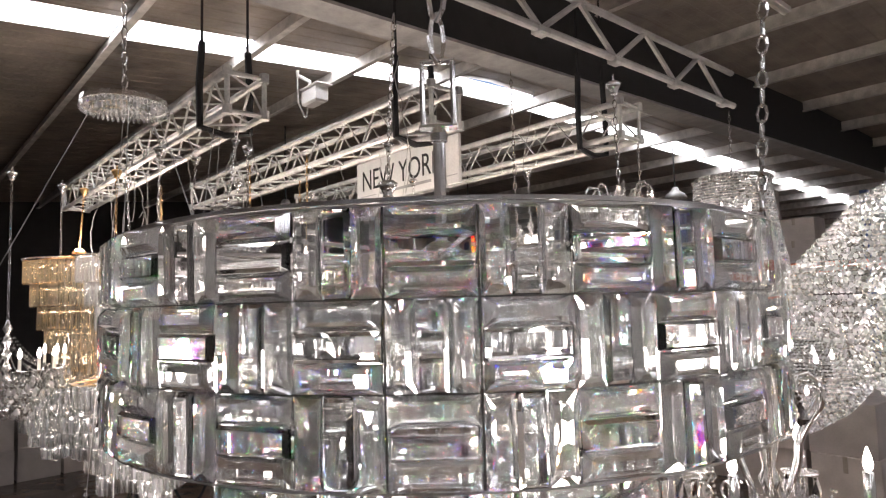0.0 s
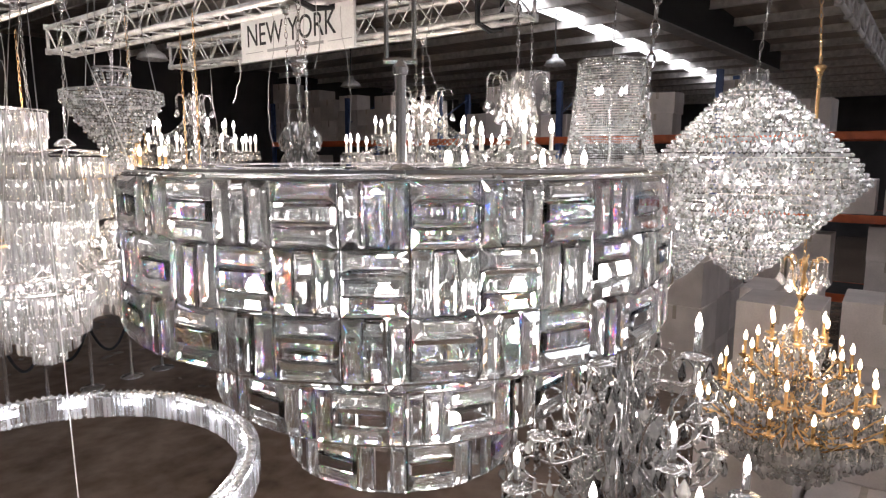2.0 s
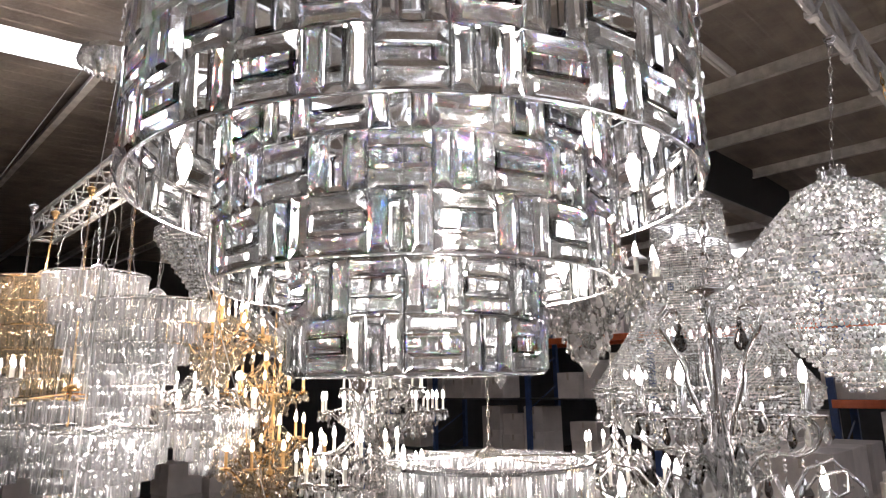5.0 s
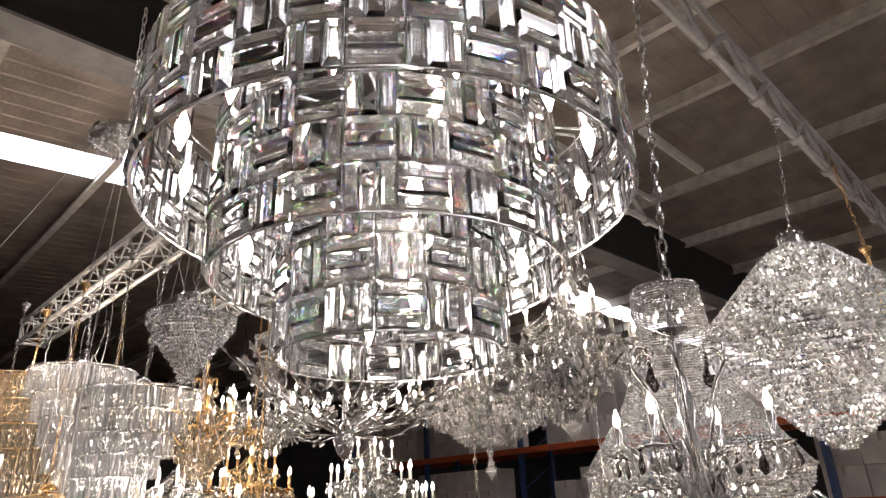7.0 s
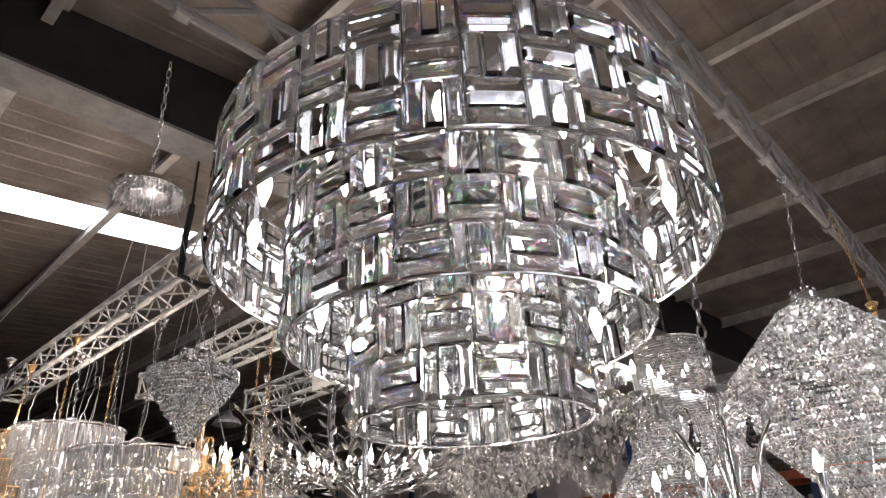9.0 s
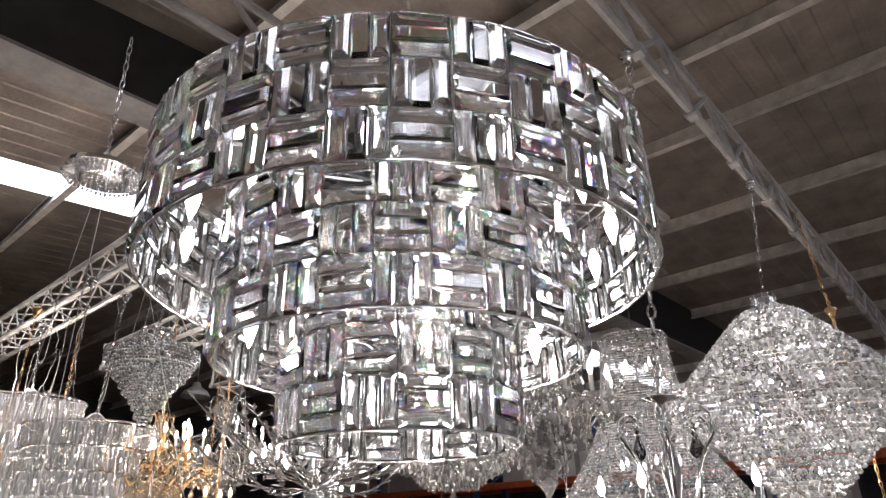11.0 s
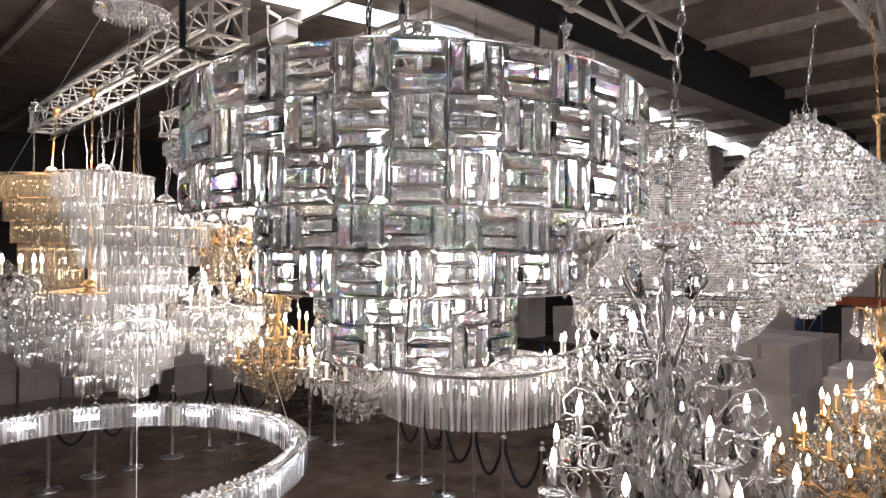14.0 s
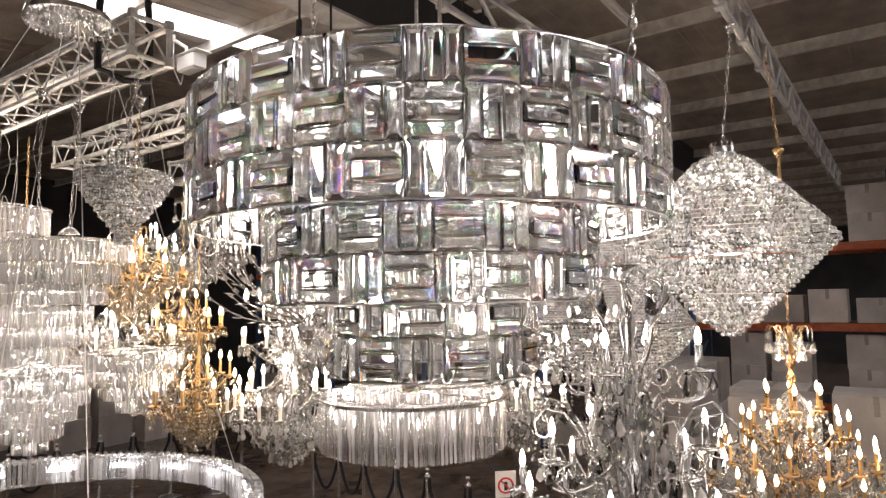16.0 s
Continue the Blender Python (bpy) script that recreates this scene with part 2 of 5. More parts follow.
        return self.add(vs, fs)

    def bead(self, p, r, tall=1.0, turn=0.0):
        x, y, z = p
        c, s = math.cos(turn) * r, math.sin(turn) * r
        h = r * tall
        return self.add([(x + c, y + s, z), (x - s, y + c, z), (x - c, y - s, z), (x + s, y - c, z), (x, y, z + h), (x, y, z - h)],
                        [(0, 1, 4), (1, 2, 4), (2, 3, 4), (3, 0, 4), (1, 0, 5), (2, 1, 5), (3, 2, 5), (0, 3, 5)])

    def brilliant(self, p, r, turn):
        """An eight-sided cut stone with a small table on both faces, facing along turn."""
        x, y, z = p
        ux, uy, n = math.cos(turn), math.sin(turn), 8
        vs = []
        for rad, d in ((0.5, -0.62), (1.0, -0.08), (1.0, 0.08), (0.5, 0.62)):
            for j in range(n):
                a = 2 * math.pi * (j + 0.5) / n
                h, v = r * rad * math.cos(a), r * rad * math.sin(a)
                vs.append((x + ux * d * r - uy * h, y + uy * d * r + ux * h, z + v))
        fs = [tuple(range(n)), tuple(range(4 * n - 1, 3 * n - 1, -1))]
        for k in range(3):
            fs += [(k * n + j, k * n + (j + 1) % n, (k + 1) * n + (j + 1) % n, (k + 1) * n + j) for j in range(n)]
        return self.add(vs, fs)

    def drop(self, p, size, turn=0.0, flat=0.5):
        """A cut pear-shaped pendant that hangs from p."""
        x, y, z = p
        n, vs = 6, [(x, y, z)]
        for r, h in ((0.16, -0.3), (0.3, -0.68), (0.2, -0.88)):
            for j in range(n):
                a = 2 * math.pi * j / n
                lx, ly = r * size * math.cos(a), flat * r * size * math.sin(a)
                vs.append((x + lx * math.cos(turn) - ly * math.sin(turn), y + lx * math.sin(turn) + ly * math.cos(turn), z + h * size))
        vs.append((x, y, z - size))
        fs = [(0, 1 + (j + 1) % n, 1 + j) for j in range(n)]
        for q in (0, 1):
            fs += [(1 + q * n + j, 1 + q * n + (j + 1) % n, 1 + (q + 1) * n + (j + 1) % n, 1 + (q + 1) * n + j) for j in range(n)]
        fs += [(1 + 2 * n + j, 1 + 2 * n + (j + 1) % n, 1 + 3 * n) for j in range(n)]
        return self.add(vs, fs)

    def prism(self, p, h, w, turn, point=True):
        """A three-sided hanging rod, tip cut to a point, top at p."""
        x, y, z = p
        vs = []
        for zz in (z, z - h):
            for j in range(3):
                a = turn + 2 * math.pi * j / 3
                vs.append((x + w * math.cos(a), y + w * math.sin(a), zz))
        fs = [(0, 2, 1), (0, 1, 4, 3), (1, 2, 5, 4), (2, 0, 3, 5)]
        if point:
            vs.append((x, y, z - h - w * 1.2))
            fs += [(3, 4, 6), (4, 5, 6), (5, 3, 6)]
        else:
            fs.append((3, 4, 5))
        return self.add(vs, fs)

    def mesh(self, name, mat, smooth=False):
        me = bpy.data.meshes.new(name)
        me.from_pydata(self.v, [], self.f)
        me.materials.append(mat)
        bm = bmesh.new()
        bm.from_mesh(me)
        bmesh.ops.recalc_face_normals(bm, faces=bm.faces)
        bm.to_mesh(me)
        bm.free()
        if smooth:
            me.shade_smooth()
        return me


def thing(name, at, label, category, group="", kind="", m=None):
    ob = new(name)
    ob.empty_display_size = 0.1
    if m is None:
        ob.location = at
    else:
        ob.matrix_world = m
    return tagged(ob, label, category, group, kind)


def part(name, shape, mat, parent, label="", kind="", smooth=False):
    ob = new(name, shape.mesh(name, mat, smooth) if isinstance(shape, Shape) else shape)
    ob.parent = parent
    return tagged(ob, label, kind=kind)


def placed(name, me, parent, m, label=""):
    """One more part on a mesh that alike parts share."""
    ob = new(name, me)
    ob.parent = parent
    ob.matrix_local = m
    return tagged(ob, label)


def solid(name, shape, mat, label, category, group="", kind="", m=None, smooth=False):
    """A thing that is one mesh."""
    ob = new(name, shape.mesh(name, mat, smooth))
    if m is not None:
        ob.matrix_world = m
    return tagged(ob, label, category, group, kind)


def polar(r, a, z):
    return (r * math.cos(a), r * math.sin(a), z)


def chain(shape, top, bottom, link=0.045, r=0.0028, w=0.009):
    """Oval links from top down to bottom."""
    top, bottom = Vector(top), Vector(bottom)
    d = bottom - top
    k = max(2, int(d.length / (link * 0.8)))
    rot = d.to_track_quat("Z", "Y").to_matrix()
    for i in range(k):
        c = top + d * ((i + 0.5) / k)
        side = rot @ Vector((1, 0, 0) if i % 2 else (0, 1, 0))
        up = d.normalized()
        pts = [c + side * (w * math.cos(q)) + up * (link * 0.5 * math.sin(q) * (1.0 if abs(math.sin(q)) > 0.8 else 0.9)) for q in [2 * math.pi * j / 8 for j in range(8)]]
        shape.tube(pts, r, 4, closed=True)
    return shape


def cup_profile(s=1.0):
    s *= 0.62
    return [(0.012 * s, 0.05 * s), (0.035 * s, 0.045 * s), (0.055 * s, 0.03 * s), (0.045 * s, 0.005 * s), (0.025 * s, -0.03 * s), (0.03 * s, -0.045 * s), (0.01 * s, -0.055 * s)]


BULB_PROFILE = [(0.004, 0.0), (0.010, 0.008), (0.0125, 0.02), (0.0105, 0.034), (0.0055, 0.05), (0.0015, 0.062)]

# ---------------------------------------------------------------- the hall
ALONG = math.atan2(0.74, 0.67)
HALL = Matrix.Rotation(ALONG, 4, "Z")          # local x: across the span, local y: along the ridge


def hall_point(a, b, z):
    return HALL @ Vector((a, b, z))


def roof_z(a):
    """Underside of the roof: it climbs to a = 6 and runs nearly level over the racking."""
    return 6.0 - 0.085 * (6 - a) if a < 6 else 6.0 - 0.018 * (a - 6)


A0, A1, B0, B1 = -9.0, 30.0, -8.0, 17.0
STRIP = (5.62, 6.12)

s = Shape().box((A0, B0, FLOOR - 0.2), (A1, B1, FLOOR))
solid("floor", s, FLOOR_MAT, "dark brown polished concrete showroom floor", "floor", kind="structure", m=HALL)
for nm, lo, hi in (("wall_north", (A1, B0, FLOOR), (A1 + 0.2, B1, 6.1)), ("wall_south", (A0 - 0.2, B0, FLOOR), (A0, B1, 6.1)),
                   ("wall_west", (A0, B1, FLOOR), (A1, B1 + 0.2, 6.1)), ("wall_east", (A0, B0 - 0.2, FLOOR), (A1, B0, 6.1))):
    solid(nm, Shape().box(lo, hi), BOUNCE_WALL if nm in ("wall_south", "wall_east") else WALL, "painted warehouse wall", "wall", kind="structure", m=HALL)


def roof_sheet(name, a0, a1, b0, b1):
    """Ribbed sheet with a rib every 0.2 m."""
    sh = Shape()
    rows = []
    b = b0
    while b < b1 - 0.01:
        rows += [(b, 0.0), (min(b + 0.13, b1), 0.0), (min(b + 0.145, b1), 0.006), (min(b + 0.185, b1), 0.006)]
        b += 0.2
    rows.append((b1, 0.0))
    vs, fs = [], []
    for bb, h in rows:
        for a in (a0, a1):
            vs.append((a, bb, roof_z(a) + h))
    for i in range(len(rows) - 1):
        fs.append((2 * i, 2 * i + 1, 2 * i + 3, 2 * i + 2))
    k = len(vs)
    vs += [(a, bb, roof_z(a) + 0.08) for bb in (b0, b1) for a in (a0, a1)]
    fs.append((k, k + 1, k + 3, k + 2))
    sh.add(vs, fs)
    ob = new(name, sh.mesh(name, FOIL))
    ob.matrix_world = HALL
    return tagged(ob, "ribbed metal roof sheeting lined with dull silver foil", "ceiling", kind="structure")


# STRIP is the known row; the other two are added fill light, unseen
STRIPS = (STRIP, (-2.6, -2.08), (-6.0, -5.48))
for a0, a1 in ((A0, 6.0), (6.0, A1)):
    edges = [B0] + [e for st in sorted(STRIPS) for e in st] + [B1]
    for b0, b1 in zip(edges[::2], edges[1::2]):
        roof_sheet("ceiling", a0, a1, b0, b1)

# skylights: translucent sheets between the purlins; the two rows at negative b are added unseen
purlins = [0.48 + 1.17 * i for i in range(-8, 5)] + [6.95 + 1.62 * i for i in range(14)]
for st in STRIPS:
    roof_light = thing("skylight", (0, 0, 0), "row of bright translucent roof sheets, two of the three rows added unseen for light", "skylight", "skylights", "structure", m=HALL)
    for i in range(len(purlins) - 1):
        a0, a1 = purlins[i] + 0.04, purlins[i + 1] - 0.04
        if a0 < -6:
            continue
        sh = Shape()
        vs = [(a, b, roof_z(a) + z) for a in (a0, a1) for b in st for z in (0.0, 0.012)]
        sh.add(vs, [(0, 2, 3, 1), (4, 5, 7, 6), (0, 1, 5, 4), (2, 6, 7, 3), (0, 4, 6, 2), (1, 3, 7, 5)])
        part("roof_pane", sh, DAYLIGHT, roof_light)
for i, a in enumerate(purlins):
    z = roof_z(a) - 0.004
    sh = Shape().box((a - 0.03, B0, z - 0.16), (a - 0.022, B1, z)).box((a - 0.022, B0, z - 0.012), (a + 0.035, B1, z)).box((a - 0.085, B0, z - 0.16), (a - 0.03, B1, z - 0.148))
    solid("roof_purlin", sh, PURLIN, "galvanised roof purlin under the sheeting", "purlin", "purlins of the roof", "structure", m=HALL)

# deep dark beam with a lighter bottom flange
sh = Shape().box((A0, 3.30, 4.963), (18, 3.34, 5.70))
beam = thing("roof_beam", (0, 0, 0), "deep dark steel roof beam with a pale lower flange", "beam", kind="structure", m=HALL @ Matrix.Rotation(-0.02, 4, "Y"))
part("web", sh, DARK_STEEL, beam)
part("lower_flange", Shape().box((A0, 3.2, 4.94), (18, 3.45, 4.963)), STEEL_PAINT, beam, "pale grey flange")


def roof_truss(b, a0, a1, z, depth, pitch, shift):
    t = thing("roof_truss", (0, 0, 0), "grey tubular steel roof truss with zigzag web members", "truss", "roof trusses", "structure", m=HALL)
    part("bottom_chord", Shape().tube([(a0, b, z), (a1, b, z)], 0.021, 10), STEEL_PAINT, t)
    part("top_chord", Shape().tube([(a0, b, z + depth), (a1, b, z + depth)], 0.019, 10), STEEL_PAINT, t)
    a = a0 + shift
    up = False
    while a + pitch / 2 < a1:
        p = [(a, b, z + (depth if up else 0)), (a + pitch / 2, b, z + (0 if up else depth))]
        part("web_member", Shape().tube(p, 0.016, 6), STEEL_PAINT, t)
        up = not up
        a += pitch / 2
    a = a0 + shift
    while a < a1:
        part("node_clip", Shape().box((a - 0.035, b - 0.03, z - 0.032), (a + 0.035, b + 0.03, z + 0.01), bevel=0.008), STEEL_PAINT, t)
        a += pitch * 1.0
    return t


roof_truss(1.76, -5.0, 4.35, 4.38, 0.22, 0.60, 0.2)
roof_truss(0.58, -5.0, 10.5, 4.33, 0.24, 0.56, 0.32)


def rig_truss(a, b0, b1, z, w=0.21):
    """Square aluminium lighting truss along the ridge."""
    t = thing("lighting_truss", (0, 0, 0), "square aluminium lighting truss hung from the roof", "truss", "lighting trusses", m=HALL)
    for x in (a, a + w):
        for zz in (z, z + w):
            part("chord", Shape().tube([(x, b0, zz), (x, b1, zz)], 0.02, 10), ALU, t)
    k = int((b1 - b0) / 0.17)
    step = (b1 - b0) / k
    for face in range(4):
        pts = []
        for i in range(k + 1):
            e = w * (i % 2)
            pts.append((a + w * face, b0 + i * step, z + e) if face < 2 else (a + e, b0 + i * step, z + w * (face - 2)))
        sh = Shape().tube(pts, 0.0075, 5)
        part("lacing", sh, ALU, t)
    for y in (b0, b1):
        sh = Shape()
        for p, q in (((a, z), (a + w, z)), ((a + w, z), (a + w, z + w)), ((a + w, z + w), (a, z + w)), ((a, z + w), (a, z))):
            sh.tube([(p[0], y, p[1]), (q[0], y, q[1])], 0.014, 6)
        part("end_frame", sh, ALU, t)
        for x in (a, a + w):
            for zz in (z, z + w):
                part("coupler", Shape().lathe([(0.012, -0.02), (0.028, -0.02), (0.028, 0.03), (0.012, 0.03)], 8, (x, y, zz)), ALU, t)
    # black slings and hoist chain near the front end
    y = b0 + 0.28
    sh = Shape().tube([(a - 0.03, y, z + w + 0.25), (a - 0.045, y, z + w), (a - 0.04, y, z - 0.03), (a + w / 2, y, z - 0.06), (a + w + 0.04, y, z - 0.03), (a + w + 0.045, y, z + w), (a + w + 0.03, y, z + w + 0.25)], 0.02, 6)
    part("sling", sh, BLACK, t, "black webbing sling")
    sh = Shape().tube([(a - 0.03, y, z + w + 0.25), (a - 0.03, y, roof_z(a) - 0.03)], 0.008, 5).tube([(a + w + 0.03, y, z + w + 0.25), (a + w + 0.03, y, roof_z(a) - 0.03)], 0.008, 5)
    part("hanger", sh, BLACK, t, "black hanging rods")
    return t


rig_truss(1.49, 3.15, 7.2, 4.18)
rig_truss(2.44, 2.6, 6.3, 4.15)
rig_truss(3.54, 2.1, 6.2, 4.13)

# sign board on the third truss
board = thing("hanging_sign", (0, 0, 0), "white banner board lettered in black hanging from the truss", "sign", m=HALL)
part("panel", Shape().box((3.40, 3.42, 4.04), (3.425, 4.80, 4.42), bevel=0.004), WHITE, board)
face = HALL @ Matrix(((0, 0, -1, 3.397), (-1, 0, 0, 4.72), (0, 1, 0, 4.16), (0, 0, 0, 1)))


def lettering(text, m, size, mat, parent, name="lettering", width=0.0):
    cu = bpy.data.curves.new(name, "FONT")
    cu.body, cu.size, cu.extrude = text, size, 0.001
    tmp = bpy.data.objects.new("tmp", cu)
    scene.collection.objects.link(tmp)
    me = bpy.data.meshes.new_from_object(tmp.evaluated_get(bpy.context.evaluated_depsgraph_get()))
    bpy.data.objects.remove(tmp)
    xs = [v.co.x for v in me.vertices]
    if width:
        k = width / (max(xs) - min(xs))
        for v in me.vertices:
            v.co.x *= k
    me.materials.clear()
    me.materials.append(mat)
    ob = new(name, me)
    ob.parent = parent
    ob.matrix_world = m
    return ob


bpy.context.view_layer.update()
lettering("NEW YORK", face, 0.26, INK, board, width=1.1)
sh = Shape()
for i, (y0, y1) in enumerate(((4.74, 4.5), (4.44, 3.75), (3.70, 3.44))):
    sh.box((3.396, y1, 4.085 + (0.012 if i == 1 else 0.02)), (3.3995, y0, 4.085 + (0.035 if i == 1 else 0.025)))
part("small_print", sh, GREY_INK, board)

# dome pendants, fluorescent tube and sensor under the roof
def dome_lamp(x, y, z):
    t = thing("dome_lamp", (x, y, z), "unlit grey metal high-bay dome lamp on a cable", "lamp", "dome lamps")
    part("shade", Shape().lathe([(0.05, 0.2), (0.07, 0.14), (0.16, 0.08), (0.21, 0.0), (0.2, -0.005), (0.15, 0.07), (0.04, 0.13)], 20), ALU, t, smooth=True)
    part("cable", Shape().tube([(0, 0, 0.2), (0, 0, roof_z((HALL.inverted() @ Vector((x, y, z))).x) - z)], 0.012, 6), BLACK, t)


dome_lamp(3.1, 12.2, 4.95)
dome_lamp(-3.27, 9.25, 4.55)
dome_lamp(-0.8, 13.0, 4.6)
tube = thing("fluorescent_batten", (0, 0, 0), "slim white fluorescent batten under the purlins", "light fitting", m=HALL)
part("body", Shape().box((5.25, 2.1, 5.77), (6.5, 2.19, 5.83), bevel=0.01), WHITE, tube)
part("tube", Shape().tube([(5.3, 2.145, 5.753), (6.45, 2.145, 5.753)], 0.013, 8), CREAM, tube)

t = thing("security_camera", (0, 0, 0), "white boxy security camera on a short bracket under the roof", "camera", m=HALL @ Matrix.Translation((3.74, 6.2, 5.5)))
part("housing", Shape().box((-0.07, -0.2, -0.09), (0.09, 0.12, 0.09), bevel=0.02), WHITE, t)
part("hood", Shape().box((-0.09, -0.26, 0.09), (0.11, 0.12, 0.105), bevel=0.004), WHITE, t)
part("bracket", Shape().tube([(0, 0.05, 0.1), (0, 0.05, 0.2), (-0.15, 0.05, 0.24), (-0.15, 0.05, roof_z(3.59) - 5.5)], 0.022, 8), WHITE, t)
part("cable", Shape().tube([(0.02, 0.11, -0.02), (0.04, 0.2, -0.16), (0.0, 0.16, -0.2), (-0.12, 0.1, -0.06), (-0.15, 0.06, 0.22)], 0.009, 6), CABLE, t)

# ---------------------------------------------------------------- racking and cartons
def carton_mesh(w, d, h):
    return Shape().box((-w / 2, -d / 2, 0), (w / 2, d / 2, h), bevel=0.006).mesh("carton", CARTON)


def tape_mesh(w, d, h):
    x0, x1, y, e = -w / 2 - 0.002, w / 2 - 0.01, 0.025, 0.0015
    prof = [(x0, h * 0.7), (x0, h + e), (x1, h + e), (x1, h + 0.0003), (x0 + e, h + 0.0003), (x0 + e, h * 0.7)]
    sh = Shape().add([(px, s, pz) for s in (-y, y) for px, pz in prof], [tuple(range(6)), tuple(range(11, 5, -1))] + [(i, i + 6, (i + 1) % 6 + 6, (i + 1) % 6) for i in range(6)])
    return sh.mesh("tape", TAPE)


SIZES = [(0.55, 0.55, 0.42), (0.45, 0.6, 0.36), (0.62, 0.5, 0.5), (0.7, 0.7, 0.6)]
CARTONS = [(carton_mesh(*q), tape_mesh(*q), q) for q in SIZES]
rnd = random.Random(7)


def carton(a, b, z, k, turn=0.0):
    body, tape, q = CARTONS[k]
    ob = new("carton", body)
    ob.matrix_world = HALL @ Matrix.Translation((a, b, z)) @ Matrix.Rotation(turn, 4, "Z")
    tagged(ob, "closed white cardboard shipping carton with parcel tape", "box", "stacked cartons")
    t = new("tape", tape)
    t.parent = ob
    return q


rack = thing("pallet_rack", (0, 0, 0), "pallet racking with orange beams and blue uprights", "rack", m=HALL)
RA = 10.8
for b in (-5.6, -2.8, 0.0, 2.8, 5.6, 8.4, 11.2, 14.0):
    for da in (0.0, 1.0):
        part("upright", Shape().box((RA + da - 0.04, b - 0.05, FLOOR), (RA + da + 0.04, b + 0.05, 4.6), bevel=0.006), BLUE, rack)
    sh = Shape()
    for z in np.arange(0.3, 4.4, 0.6):
        sh.tube([(RA, b, FLOOR + z), (RA + 1.0, b, FLOOR + z + 0.5)], 0.014, 5)
    part("bracing", sh, BLUE, rack)
LEVELS = (1.25, 2.42, 3.6)
for z in LEVELS:
    for da in (-0.045, 1.045):
        part("shelf_beam", Shape().box((RA + da - 0.025, -5.6, z - 0.12), (RA + da + 0.025, 14.0 if z > 3 else 2.8, z), bevel=0.006), ORANGE, rack, "orange steel beam")
    part("shelf_deck", Shape().box((RA - 0.02, -5.6, z - 0.03), (RA + 1.02, 14.0, z - 0.004)), DARK_STEEL, rack)
for z in (FLOOR,) + LEVELS:
    b = -5.3
    while b < 13.6:
        if rnd.random() < (0.22 if z > 2 else 0.3):
            b += rnd.uniform(0.4, 0.9)
            continue
        k = rnd.randrange(3)
        q = SIZES[k]
        n = 1 + (rnd.random() < 0.62) + (rnd.random() < (0.3 if z < 3 else 0.35))
        for i in range(n):
            if z < 3.5 and q[2] * (i + 1) > 1.0:
                break
            carton(RA + 0.38 + rnd.uniform(-0.03, 0.05), b + q[1] / 2, z + i * (q[2] + 0.002), k, rnd.uniform(-0.03, 0.03))
        b += q[1] + rnd.uniform(0.02, 0.12)


def stack(a, b, n, k, turn=0.0):
    for i in range(n):
        carton(a + rnd.uniform(-0.02, 0.02), b + rnd.uniform(-0.02, 0.02), FLOOR + i * (SIZES[k][2] + 0.002), k, turn + rnd.uniform(-0.04, 0.04))


for i in range(3):                                   # long row beside the showroom aisle
    for j in range(2):
        stack(8.7 + 0.74 * i, 2.55 + 0.74 * j, 3, 3)
for i, (da, db, n) in enumerate(((5.2, 0.9, 2), (5.9, 0.9, 2), (6.7, 1.0, 3), (5.3, 0.15, 1), (6.0, 0.1, 2), (6.8, 0.1, 2), (5.6, -0.7, 1), (6.4, -0.7, 2), (7.2, -0.6, 3), (7.3, 0.2, 3), (7.4, 1.1, 3), (6.2, -1.5, 1), (7.0, -1.5, 2), (7.8, -1.4, 3))):
    stack(da, db, n, 3, 0.02)
for da, db, n in ((1.7, 14.4, 3), (2.45, 14.5, 3), (3.2, 14.6, 2), (3.95, 14.6, 3), (4.7, 14.5, 2), (1.0, 14.3, 2), (5.6, 13.2, 2), (6.4, 13.1, 3), (7.2, 12.9, 2)):
    stack(da, db, n, 3, 0.05)

# ---------------------------------------------------------------- rope barriers
post_shape = Shape().lathe([(0.16, 0.0), (0.16, 0.012), (0.14, 0.022), (0.03, 0.04), (0.024, 0.06), (0.024, 0.9), (0.034, 0.91), (0.034, 0.93), (0.02, 0.95), (0.012, 0.97), (0.026, 0.985), (0.018, 1.005), (0.004, 1.01)], 18).mesh("post", CHROME, True)


def barrier(points, group):
    for i, (x, y) in enumerate(points):
        t = thing("stanchion", (x, y, FLOOR), "polished chrome rope-barrier post on a round base", "stanchion", group)
        placed("post", post_shape, t, Matrix())
        if i + 1 < len(points):
            nx, ny = points[i + 1]
            d = Vector((nx - x, ny - y, 0))
            pts = [d * (k / 14) + Vector((0, 0, 0.9 - 0.42 * 4 * (k / 14) * (1 - k / 14))) for k in range(15)]
            pts[0], pts[-1] = Vector((0, 0, 0.9)) + d.normalized() * 0.03, d + Vector((0, 0, 0.9)) - d.normalized() * 0.03
            r = tagged(new("barrier_rope", Shape().tube(pts, 0.019, 7).mesh("barrier_rope", ROPE, True)), "black rope sagging between two barrier posts", "rope", "barrier ropes")
            r.location = (x, y, FLOOR)


barrier([(-4.95, 7.2), (-4.71, 7.75), (-4.42, 8.1), (-4.1, 8.6), (-3.75, 9.05), (-3.45, 9.4), (-2.99, 9.6), (-2.42, 9.7), (-1.97, 9.47)], "left barrier")
barrier([(-0.82, 7.98), (-0.5, 7.9), (-0.19, 7.41), (0.17, 6.97), (0.48, 6.6), (0.85, 6.2), (1.2, 5.8)], "centre barrier")

